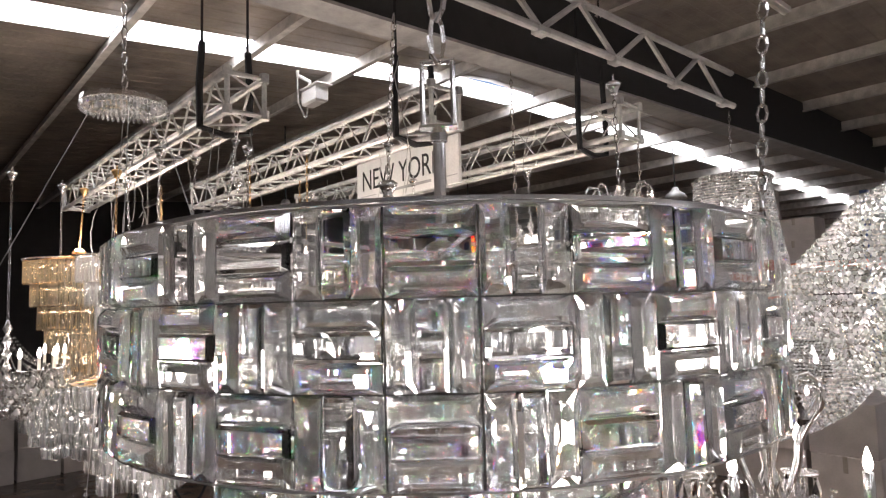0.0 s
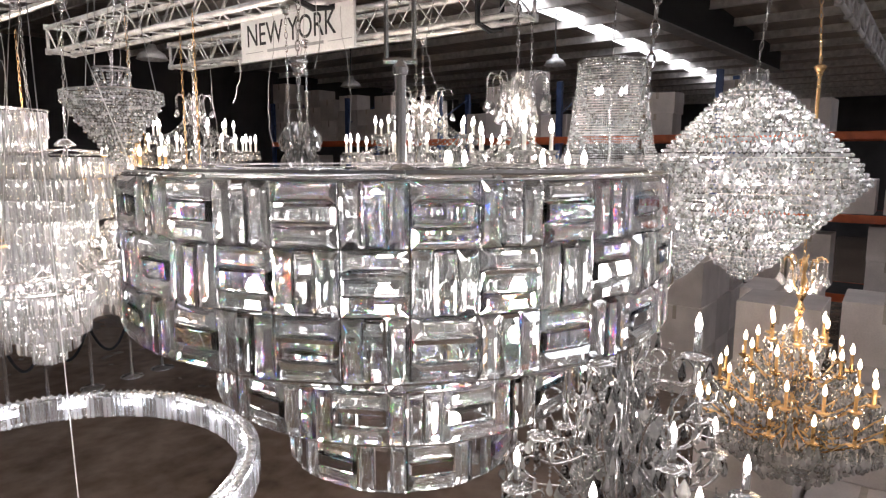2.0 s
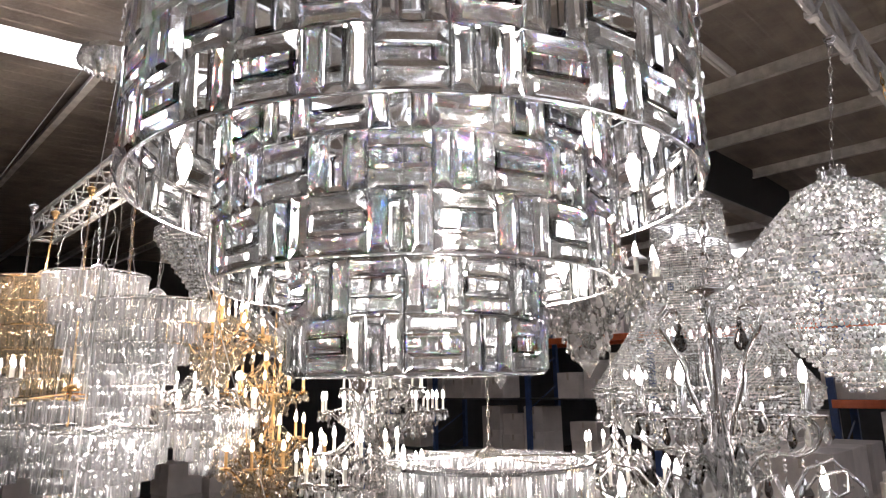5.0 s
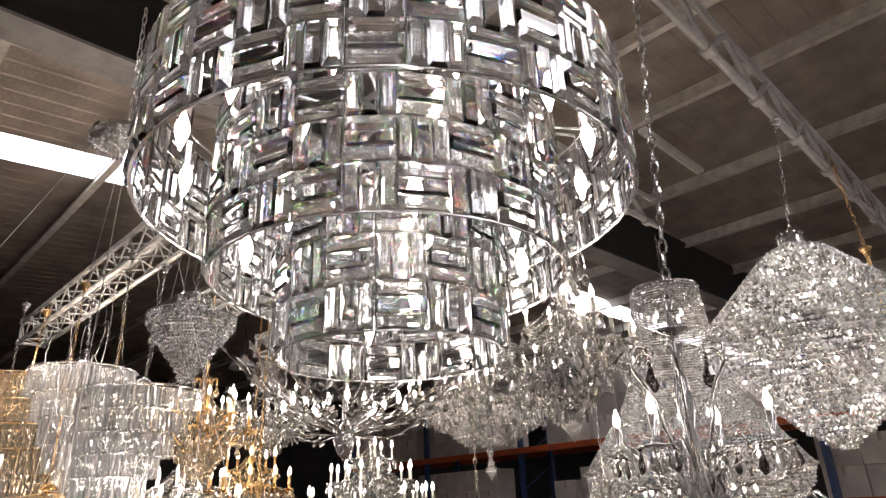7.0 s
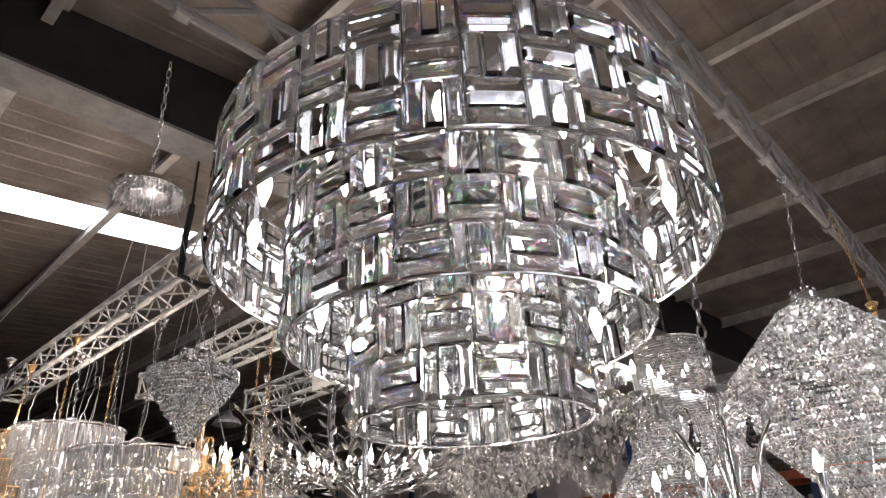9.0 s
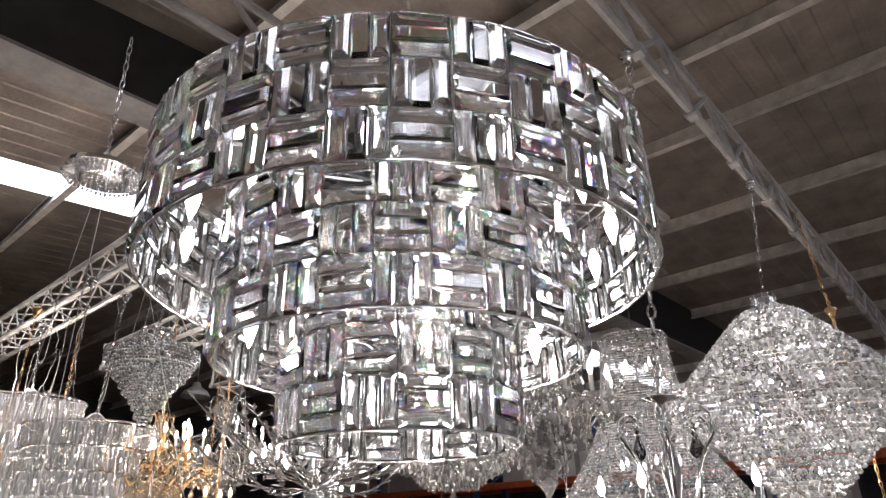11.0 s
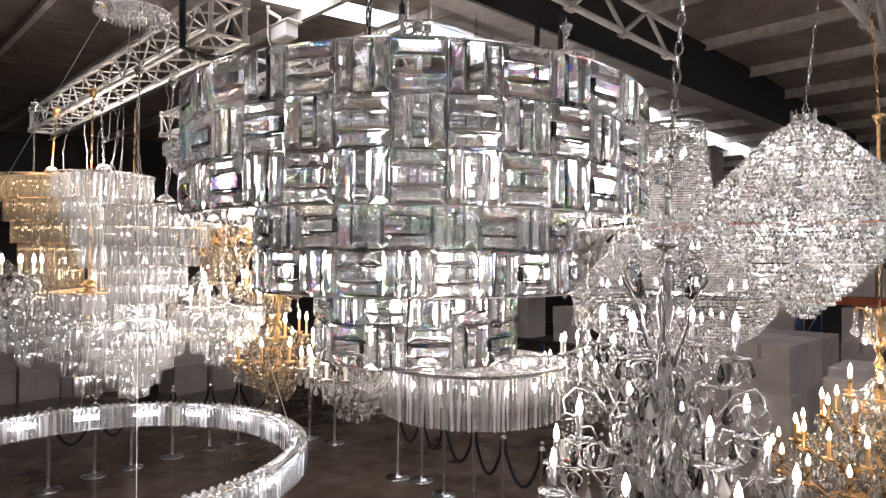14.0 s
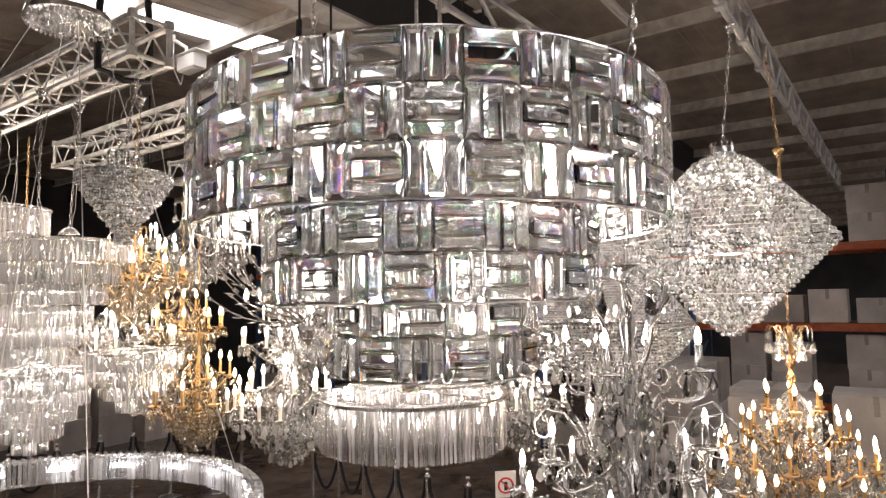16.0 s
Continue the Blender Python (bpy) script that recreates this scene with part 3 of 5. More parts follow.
# small prohibition notice on a post
note = thing("notice_board", (0.87, 4.42, FLOOR), "white notice with a red prohibition ring on a slim post", "sign")
part("post", Shape().lathe([(0.12, 0), (0.12, 0.012), (0.012, 0.03), (0.01, 1.3)], 14), CHROME, note)
part("panel", Shape().box((-0.075, -0.008, 1.3), (0.075, 0.004, 1.52), bevel=0.002), WHITE, note)
ringm = Shape()
ringm.tube([(0.052 * math.cos(q), -0.0085, 1.42 + 0.052 * math.sin(q)) for q in np.linspace(0, 2 * math.pi, 25)[:-1]], 0.007, 4, closed=True)
ringm.tube([(-0.036, -0.0085, 1.456), (0.036, -0.0085, 1.384)], 0.006, 4)
part("ring_mark", ringm, RED, note)
part("print", Shape().box((-0.05, -0.0095, 1.325), (0.05, -0.0082, 1.335)).box((-0.04, -0.0095, 1.31), (0.04, -0.0082, 1.317)).box((-0.012, -0.0095, 1.385), (0.012, -0.0082, 1.445)), INK, note)


# loose white supply cables between the trusses and the lamps
rc = random.Random(31)
for x, y, z0, z1 in ((-3.3, 4.95, 4.13, 3.55), (-3.05, 4.8, 4.13, 3.5), (-2.7, 4.6, 4.13, 3.5), (-2.55, 4.45, 4.13, 3.2), (-2.2, 4.1, 4.13, 3.2), (-1.95, 4.0, 4.13, 3.2), (-1.75, 4.3, 4.13, 3.4), (-1.5, 3.6, 4.13, 3.72), (-1.35, 3.4, 4.13, 3.72),
                     (-1.05, 4.5, 4.13, 3.6), (-0.75, 4.2, 4.13, 3.3), (-0.5, 3.9, 4.13, 2.7), (-0.25, 3.9, 4.13, 3.3), (-1.3, 4.9, 4.13, 3.0), (-0.3, 2.7, 4.2, 3.6), (0.24, 3.3, 4.2, 3.6)):
    k = 14
    pts = [(x + 0.03 * math.sin(5.0 * i / k + x * 7) + rc.uniform(-0.008, 0.008), y + 0.03 * math.cos(4.0 * i / k + y * 5), z0 + (z1 - z0) * i / k) for i in range(k + 1)]
    solid("supply_cable", Shape().tube(pts, 0.0022, 5), CABLE, "thin white supply cable hanging from a truss", "cable", "supply cables", smooth=True)
for x, y, z in ((-2.75, 4.55, 3.6), (-2.5, 4.3, 3.3)):
    pts = [(x + 0.06 * math.sin(2 * math.pi * i / 16) * (1 - 0.4 * i / 16), y, z + 0.5 - 0.5 * i / 16 + 0.1 * math.sin(4 * math.pi * i / 16)) for i in range(17)]
    solid("supply_cable", Shape().tube(pts, 0.0026, 5), CABLE, "looped white supply cable above a chandelier", "cable", "supply cables", smooth=True)

# ---------------------------------------------------------------- the large tiered crystal chandelier
CX, CY = 0.045, 1.033


def baguette(table, height, back, back_in):
    """Bevelled bar crystal, 76 x 25 mm, long side along x, face towards -y; table: share of the width left flat."""
    L, W = 0.0381, 0.0125
    e = W * (1 - table)
    rings = [(L, W, 0.0), (L, W, -0.0016), (L - e * 1.3, W - e, -height)]
    vs = [p for l, w, y in rings for p in ((-l, y, -w), (l, y, -w), (l, y, w), (-l, y, w))]
    fs = [(11, 10, 9, 8)]
    for k in range(2):
        fs += [(4 * k + i, 4 * k + (i + 1) % 4, 4 * k + 4 + (i + 1) % 4, 4 * k + 4 + i) for i in range(4)]
    l, w = L - back_in * 1.5, W - back_in                                  # back with its own bevel
    vs += [(-l, back, -w), (l, back, -w), (l, back, w), (-l, back, w)]
    fs += [(12, 13, 14, 15)] + [(i, 12 + i, 12 + (i + 1) % 4, (i + 1) % 4) for i in range(4)]
    return Shape().add(vs, fs)


BAR, STEP_BAR = baguette(0.74, 0.0075, 0.002, 0.0022), baguette(0.42, 0.009, 0.004, 0.008)
BAR_MESH, STEP_MESH = BAR.mesh("crystal", CRYSTAL), STEP_BAR.mesh("crystal", STEP_CRYSTAL)
BULB_MESH = Shape().lathe(BULB_PROFILE, 10).mesh("bulb", BULB, True)
BULB_WARM_MESH = Shape().lathe(BULB_PROFILE, 8).mesh("bulb", BULB_WARM, True)
GLOBE = Shape().lathe([(0.001, 0.009), (0.0065, 0.006), (0.009, 0.0), (0.0065, -0.006), (0.001, -0.009)], 8)
GLOBE_MESH, GLOBE_WARM_MESH = GLOBE.mesh("bulb", BULB, True), GLOBE.mesh("bulb", BULB_WARM, True)
BASE = 2.7075
ROW = 0.0775
drum = thing("crystal_chandelier", (CX, CY, BASE), "large three-tier chrome chandelier with rows of clear bar crystals", "chandelier")
TIERS = ((0.452, 36, 3, 3.2125, 0.5, 0), (0.318, 26, 4, 3.1525, -4.4, 0), (0.199, 16, 4, 3.0175, 1.0, 1))
rear, rear_step = Shape(), Shape()
for radius, n, rows, top, start, odd in TIERS:
    zt, zb = top - BASE, top - rows * ROW - BASE
    fr = Shape()
    fr.ring(radius + 0.002, zb - 0.0014, 0.005, 0.0024, 2 * n)
    grid = Shape()
    for r in range(1, rows):
        grid.ring(radius - 0.001, zt - r * ROW - 0.0009, 0.002, 0.0018, 2 * n)
    for i in range(n):
        q = radians(start) + 2 * math.pi * i / n
        m = Matrix.Rotation(q, 4, "Z") @ Matrix.Translation((0, -radius, 0))
        grid.box((-0.0009, 0.0012, zb), (0.0009, 0.003, zt), m)
    tier = part("tier_frame", fr, CHROME, drum, "polished chrome tier frame")
    part("upper_rim", Shape().ring(radius + 0.002, zt - 0.0014, 0.005, 0.0024, 2 * n), CHROME, tier)
    if rows == 3:
        part("spoke_ring", Shape().ring(radius - 0.02, zt + 0.006, 0.004, 0.004, 2 * n), CHROME, drum)
    part("cell_grid", grid, DARK_CHROME, tier, "dark chrome grid between the crystals")
    for i in range(n):
        q = radians(start) + 2 * math.pi * (i + 0.5) / n
        for r in range(rows):
            flat = (i + r + odd) % 2 == 0
            for k in (-1, 0, 1):
                m = Matrix.Rotation(q, 4, "Z") @ Matrix.Translation((0, -radius, zt - (r + 0.5) * ROW))
                m = m @ (Matrix.Translation((0, 0, 0.0255 * k)) if flat else Matrix.Translation((0.0257 * k, 0, 0)) @ Matrix.Rotation(math.pi / 2, 4, "Y"))
                m = m @ Matrix.Rotation(rnd.uniform(-0.03, 0.03) - 0.1 * k, 4, "X") @ Matrix.Rotation(rnd.uniform(-0.03, 0.03), 4, "Z")
                if math.cos(q) > 0.08:
                    placed("crystal", STEP_MESH if k else BAR_MESH, tier, m)
                elif k:
                    rear_step.add(STEP_BAR.v, STEP_BAR.f, m)
                else:
                    rear.add(BAR.v, BAR.f, m)
part("rear_crystal", rear, CRYSTAL, drum, kind="stuff")
part("rear_crystal", rear_step, STEP_CRYSTAL, drum, kind="stuff")
# top spider, hub, rod
for i in range(8):
    q = 2 * math.pi * (i + 0.3) / 8
    part("spoke", Shape().tube([polar(0.03, q, 0.497), polar(0.24, q, 0.5), polar(0.45, q, 0.507)], 0.0034, 5), CHROME, drum)
part("hub", Shape().lathe([(0.006, 0.52), (0.02, 0.514), (0.032, 0.503), (0.03, 0.494), (0.01, 0.488)], 20), CHROME, drum, smooth=True)
part("stem", Shape().lathe([(0.0095, 0.1), (0.0095, 0.67), (0.013, 0.672), (0.014, 0.684), (0.009, 0.692), (0.004, 0.70)], 14), CHROME, drum)
ly = Shape()
for dx in (-0.024, 0.024):
    ly.tube([(dx, 0, 0.695), (dx, 0, 0.80)], 0.0045, 6)
ly.tube([(-0.03, 0, 0.695), (0.03, 0, 0.695)], 0.006, 6).tube([(-0.026, 0, 0.80), (0.026, 0, 0.80)], 0.005, 6)
part("yoke", ly, CHROME, drum)
part("chain", chain(Shape(), (0.02, 0.03, 1.75), (0, 0, 0.80), 0.085, 0.0045, 0.017), CHROME, drum)
for tier_r, z, n, low in ((0.385, 3.085, 14, 0), (0.258, 2.925, 8, 0), (0.10, 2.82, 4, 0)):
    for i in range(n):
        q = 2 * math.pi * (i + 0.35) / n
        arms = Shape().tube([polar(0.02, q, z + 0.11 - BASE), polar(tier_r * 0.6, q, z + 0.105 - BASE), polar(tier_r, q, z + 0.09 - BASE), polar(tier_r, q, z + 0.045 - BASE)], 0.004, 5)
        arms.lathe([(0.012, 0.05), (0.012, 0.0), (0.008, -0.002)], 8, polar(tier_r, q, z + 0.002 - BASE))
        part("lamp_arm", arms, CHROME, drum)
        placed("bulb", BULB_MESH, drum, Matrix.Translation(polar(tier_r, q, z - BASE)) @ Matrix.Rotation(math.pi, 4, "X"), "lit candle bulb pointing down")


# ---------------------------------------------------------------- bead-dressed chandeliers
def along(profile, z):
    for (z0, r0), (z1, r1) in zip(profile, profile[1:]):
        if z1 <= z <= z0:
            f = (z0 - z) / (z0 - z1)
            return r0 + (r1 - r0) * f
    return profile[-1][1]


def bead_rings(shape, profile, pitch, r, jitter=0.15, g=None, tall=1.0):
    g = g or random.Random(3)
    z = profile[0][0]
    while z > profile[-1][0]:
        rad = along(profile, z)
        n = max(4, int(2 * math.pi * rad / (pitch * 0.98)))
        off = g.random() * 6.28
        for i in range(n):
            q = off + 2 * math.pi * i / n
            shape.bead(polar(rad + g.uniform(-1, 1) * r * 0.5, q, z + g.uniform(-1, 1) * pitch * jitter), r * g.uniform(0.85, 1.1), tall, g.random() * 3)
        z -= pitch
    return shape


def hang(t, z0, z1, off=(0.0, 0.0), link=0.045, cup=None, metal=None, r=0.0023, w=0.008):
    metal = metal or CHROME
    part("chain", chain(Shape(), (off[0], off[1], z1), (0, 0, z0), link, r, w), metal, t)
    if cup is not None:
        part("ceiling_cup", Shape().lathe(cup_profile(cup), 14, (off[0] * 0.9, off[1] * 0.9, z1 - 0.06)), metal, t, smooth=True)


def diamond_chandelier(at, top, bottom):
    t = thing("beaded_chandelier", (*at, bottom), "diamond-shaped chandelier covered in clear octagon crystal beads", "chandelier")
    H = top - bottom
    prof = [(H * 0.94, 0.06), (H * 0.915, 0.115), (H * 0.88, 0.168), (H * 0.795, 0.25), (H * 0.71, 0.325), (H * 0.625, 0.41), (H * 0.54, 0.475), (H * 0.49, 0.505), (H * 0.45, 0.475), (H * 0.375, 0.40), (H * 0.27, 0.305), (H * 0.15, 0.195), (H * 0.05, 0.075), (0.0, 0.03)]
    g = random.Random(11)
    # stepped outline: rings grow in small steps
    sh = Shape()
    z = prof[0][0]
    row = 0
    while z > 0.0:
        rad = along(prof, z)
        rad = round(rad / 0.021) * 0.021 + 0.004
        n = max(6, int(2 * math.pi * rad / 0.0205))
        for i in range(n):
            q = 2 * math.pi * (i + 0.5 * (row % 2)) / n
            if rad > 0.08 and row % 2:
                sh.bead(polar(rad - 0.034, q + 0.03, z - 0.011), 0.0075)
            sh.brilliant(polar(rad + g.uniform(-0.001, 0.001), q, z + g.uniform(-0.0008, 0.0008)), 0.0094 * g.uniform(0.95, 1.04), q + g.uniform(-0.25, 0.25))
        z -= 0.0222
        row += 1
    part("beading", sh, BEAD, t, "clear crystal beads", "stuff")
    fr = Shape()
    for f in (0.9, 0.74, 0.6, 0.455, 0.3, 0.15):
        fr.ring(along(prof, H * f) - 0.015, H * f, 0.004, 0.004, 48)
    for i in range(8):
        q = 2 * math.pi * i / 8
        fr.tube([polar(max(along(prof, H * f) - 0.02, 0.02), q, H * f) for f in (0.92, 0.82, 0.66, 0.52, 0.455, 0.4, 0.3, 0.14, 0.04)], 0.003, 4)
    part("frame", fr, CHROME, t)
    cr = Shape().ring(0.055, H * 0.955, 0.004, 0.03, 20)
    for i in range(12):
        q = 2 * math.pi * i / 12
        cr.tube([polar(0.055, q, H * 0.92), polar(0.055, q, H)], 0.003, 4)
        cr.bead(polar(0.055, q, H + 0.004), 0.007)
    part("crown", cr, CHROME, t)
    # small glowing globes strewn behind the beads, for bulbs and their sparkle alike
    for i in range(46):
        f = g.choice((0.86, 0.78, 0.66, 0.58, 0.5, 0.42, 0.34, 0.26, 0.2))
        q = g.uniform(0, 6.28)
        placed("bulb", GLOBE_MESH, t, Matrix.Translation(polar(max(along(prof, H * f) - 0.03, 0.02), q, H * f)), "lit globe behind the beads, standing for bulbs and sparkle")
    hang(t, H * 0.96, 4.33 - bottom, (0.08, -0.02), 0.055, 0.9)
    return t


diamond_chandelier((1.76, 2.90), 3.64, 2.625)


def basket_chandelier(at, top, k=1.0):
    bottom = top - 1.74 * k
    t = thing("basket_chandelier", (*at, bottom), "empire basket chandelier with hanging bead strands over a beaded bowl", "chandelier")
    zz = lambda z: (z - 3.91) * k + 1.74 * k
    prof = [(zz(3.91), 0.235 * k), (zz(3.6), 0.262 * k), (zz(3.31), 0.31 * k), (zz(3.1), 0.40 * k), (zz(2.88), 0.55 * k), (zz(2.66), 0.71 * k)]
    sh, g = Shape(), random.Random(5)
    for i in range(256):
        q = 2 * math.pi * i / 256
        z = zz(3.2) if i % 2 else prof[0][0] - 0.03
        while z > prof[-1][0]:
            sh.bead(polar(along(prof, z), q, z), 0.0082 * k * g.uniform(0.85, 1.1), 1.0, g.random() * 3)
            z -= 0.0185 * k
    bowl = [(zz(2.64), 0.71 * k), (zz(2.55), 0.69 * k), (zz(2.42), 0.58 * k), (zz(2.3), 0.40 * k), (zz(2.22), 0.2 * k), (zz(2.19), 0.05 * k)]
    bead_rings(sh, bowl, 0.023 * k, 0.0112 * k, 0.1, g)
    part("beading", sh, BEAD, t, "clear bead strands", "stuff")
    fr = Shape().ring(0.24 * k, zz(3.89), 0.012, 0.03, 40).ring(0.715 * k, zz(2.635), 0.014, 0.028, 64).ring(0.4 * k, zz(2.3), 0.004, 0.006, 40)
    for i in range(8):
        q = 2 * math.pi * i / 8
        fr.tube([polar(0.23 * k, q, zz(3.9)), polar(0.02, q, zz(3.9))], 0.004, 4)
        fr.tube([polar(0.70 * k, q, zz(2.64)), polar(0.02, q, zz(2.5))], 0.004, 4)
    fr.tube([(0, 0, zz(3.93)), (0, 0, zz(2.4))], 0.012, 8)
    part("frame", fr, CHROME, t)
    bd = Shape()
    for i in range(60):
        bd.bead(polar(0.243 * k, 2 * math.pi * i / 60, zz(3.90)), 0.013 * k)
    for i in range(150):
        bd.bead(polar(0.722 * k, 2 * math.pi * i / 150, zz(2.65)), 0.013 * k)
    part("rim_beading", bd, DROP, t, kind="stuff")
    for n, r, z in ((4, 0.12, 3.68), (6, 0.2, 3.0), (10, 0.5, 2.72), (8, 0.35, 2.5)):
        for i in range(n):
            placed("bulb", BULB_MESH, t, Matrix.Translation(polar(r * k, 2 * math.pi * (i + 0.4) / n, zz(z))), "lit bulb behind the strands")
    hang(t, zz(3.93), 4.42 - bottom, (0.06, 0.15), 0.05, None)
    return t


basket_chandelier((1.61, 4.52), 3.91)


def bowl_chandelier(at, top, bottom, R=0.27):
    t = thing("bowl_chandelier", (*at, bottom), "tapered bowl chandelier of grey crystal beads hung on chains", "chandelier")
    H = top - bottom
    rim = H * 0.74
    prof = [(rim, R), (rim - 0.05, R * 0.99), (H * 0.5, R * 0.8), (H * 0.33, R * 0.52), (H * 0.14, R * 0.22), (0.0, 0.025)]
    sh, g = Shape(), random.Random(9)
    z, row = rim, 0
    while z > 0:
        rad = round(along(prof, z) / 0.02) * 0.02 + 0.005
        n = max(5, int(2 * math.pi * rad / 0.0165))
        for i in range(n):
            sh.brilliant(polar(rad, 2 * math.pi * (i + 0.5 * (row % 2)) / n, z), 0.0078 * g.uniform(0.92, 1.06), 2 * math.pi * (i + 0.5 * (row % 2)) / n + g.uniform(-0.25, 0.25))
        z -= 0.0165
        row += 1
    for i in range(18):
        for j in range(7):
            q = 2 * math.pi * i / 18
            sh.bead(polar(0.085 + 0.006 * math.sin(j), q, H * 0.97 - 0.017 * j), 0.0078)
    part("beading", sh, BEAD, t, "grey clear beads", "stuff")
    top_disc = Shape().ring(R, rim, 0.006, 0.012, 48).ring(R * 0.55, rim + 0.02, 0.005, 0.006, 40).ring(0.09, H * 0.97, 0.006, 0.01, 24)
    for i in range(10):
        q = 2 * math.pi * i / 10
        top_disc.tube([polar(R, q, rim), polar(R * 0.55, q, rim + 0.02), polar(0.05, q, rim + 0.05), polar(0.085, q, H * 0.97)], 0.003, 4)
    part("frame", top_disc, CHROME, t)
    for q in (0.3, 2.4, 4.5):
        part("wire", Shape().tube([polar(R * 0.9, q, rim), polar(0.12, q, 4.13 - bottom)], 0.002, 4), WIRE, t)
    hang(t, H * 0.97, 4.13 - bottom, (0.05, 0.0), 0.04, 0.8)
    return t


bowl_chandelier((-1.44, 3.45), 3.70, 3.17, 0.235)


# ---------------------------------------------------------------- prism-hung drums
def prism_band(sh, R, z, h, pitch=0.017, w=0.0075, g=None, at=(0, 0)):
    n = max(8, int(2 * math.pi * R / pitch))
    for i in range(n):
        q = 2 * math.pi * i / n
        x, y, _ = polar(R, q, 0)
        sh.prism((at[0] + x, at[1] + y, z + (g.uniform(-0.004, 0.004) if g else 0)), h, w, q + (g.uniform(-0.6, 0.6) if g else 0))
    return sh


def bar_band(sh, R, z, h, g, at=(0, 0), pitch=0.018, w=0.0085):
    """A curtain of flat-ended cut bars, each turned a little on its hook."""
    n = max(10, int(2 * math.pi * R / pitch))
    for i in range(n):
        q = 2 * math.pi * i / n
        x, y, _ = polar(R + g.uniform(-0.003, 0.003), q, 0)
        m = Matrix.Translation((at[0] + x, at[1] + y, z)) @ Matrix.Rotation(q + g.uniform(-0.25, 0.25), 4, "Z") @ Matrix.Rotation(g.uniform(-0.02, 0.02), 4, "X")
        e, d = h + g.uniform(-0.003, 0.003), 0.5 * w
        sh.add([(d, 0, 0), (0, w, 0), (-d, 0, 0), (0, -w, 0), (d, 0, 0.006 - e), (0, w, 0.006 - e), (-d, 0, 0.006 - e), (0, -w, 0.006 - e), (0, 0.003, -e), (0, -0.003, -e)],
               [(0, 1, 2, 3), (0, 4, 5, 1), (1, 5, 6, 2), (2, 6, 7, 3), (3, 7, 4, 0), (4, 8, 5), (5, 8, 6), (6, 9, 7), (7, 9, 4), (4, 9, 8), (6, 8, 9)], m)
    return sh


def tiered_chandelier(name, at, tiers, metal, glass, bulbs, label, chain_to=4.15, off=(0, 0), group="", lean=(0.0, 0.0), rims=None):
    """tiers: (radius, top height, prism length), heights in the world; each tier is shifted by lean from the one above."""
    base = min(z - h for r, z, h in tiers)
    t = thing(name, (*at, base), label, "chandelier", group)
    g = random.Random(len(tiers))
    for j, (R, z, h) in enumerate(tiers):
        ox, oy = lean[0] * j, lean[1] * j
        sh = bar_band(Shape(), R, z - base - 0.012, h - 0.012, g, (ox, oy))
        part("prism_tier", sh, glass, t, kind="stuff")
        rim = rims[j] if rims else metal
        part("tier_ring", Shape().ring(R + 0.012, z - base, 0.02, 0.008, 56, (ox, oy)).ring(R * 0.72, z - base, 0.012, 0.008, 40, (ox, oy)), rim, t)
        bd = Shape()
        for i in range(int(2 * math.pi * R / 0.019)):
            x, y, _ = polar(R + 0.011, i * 0.019 / R, 0)
            bd.bead((ox + x, oy + y, z - base + 0.003), 0.0088, 0.9, g.random() * 3)
        part("rim_beading", bd, EDGING, t, kind="stuff")
        n = max(4, int(R * 30))
        for i in range(n):
            x, y, _ = polar(R * 0.7, 2 * math.pi * (i + g.random() * 0.5) / n, 0)
            placed("bulb", bulbs, t, Matrix.Translation((x + ox, y + oy, z - base - 0.05)))
    top = max(z for r, z, h in tiers) - base
    R0 = tiers[0][0]
    sp = Shape().tube([(0, 0, top + 0.05), (lean[0] * (len(tiers) - 1), lean[1] * (len(tiers) - 1), 0.03)], 0.008, 6)
    for i in range(6):
        q = math.pi * i / 3 + 0.3
        sp.tube([polar(0, q, top + 0.04), polar(R0, q, top + 0.006)], 0.004, 4)
    part("frame", sp, metal, t)
    lx, ly = lean[0] * (len(tiers) - 1), lean[1] * (len(tiers) - 1)
    part("finial", Shape().lathe([(0.002, 0.012), (0.014, 0.004), (0.021, -0.012), (0.014, -0.028), (0.002, -0.034)], 10, (lx, ly, 0)), glass, t)
    hang(t, top + 0.05, chain_to - base, off, 0.045, 1.1, metal)
    part("bell_cap", Shape().lathe([(0.012, top + 0.1), (0.03, top + 0.095), (0.055, top + 0.07), (0.06, top + 0.055), (0.02, top + 0.05)], 16), metal, t, smooth=True)
    return t


def steps(r0, r1, z0, z1, n, h):
    return [(r0 + (r1 - r0) * i / (n - 1), z0 + (z1 - z0) * i / (n - 1), h) for i in range(n)]


tiered_chandelier("spiral_chandelier", (-3.40, 4.90), steps(0.38, 0.17, 3.56, 2.66, 6, 0.19), GOLD, AMBER, GLOBE_WARM_MESH, "tall gold-rimmed chandelier of amber-lit crystal prisms in spiral tiers", 4.2, (0.0, 0.05), lean=(0.012, 0.0))
tiered_chandelier("spiral_chandelier", (-2.80, 4.66), steps(0.36, 0.16, 3.55, 2.65, 6, 0.19), CHROME, PRISM, GLOBE_MESH, "tall chrome chandelier of clear crystal prisms in spiral tiers", 4.2, (-0.1, 0.1), lean=(0.03, 0.0))
tiered_chandelier("tiered_chandelier", (-1.97, 4.00), steps(0.365, 0.17, 3.24, 2.60, 6, 0.135), CHROME, PRISM, GLOBE_MESH, "wide chrome drum chandelier with brightly lit crystal prism tiers", 4.2, (0.0, 0.1), lean=(-0.036, 0.0))
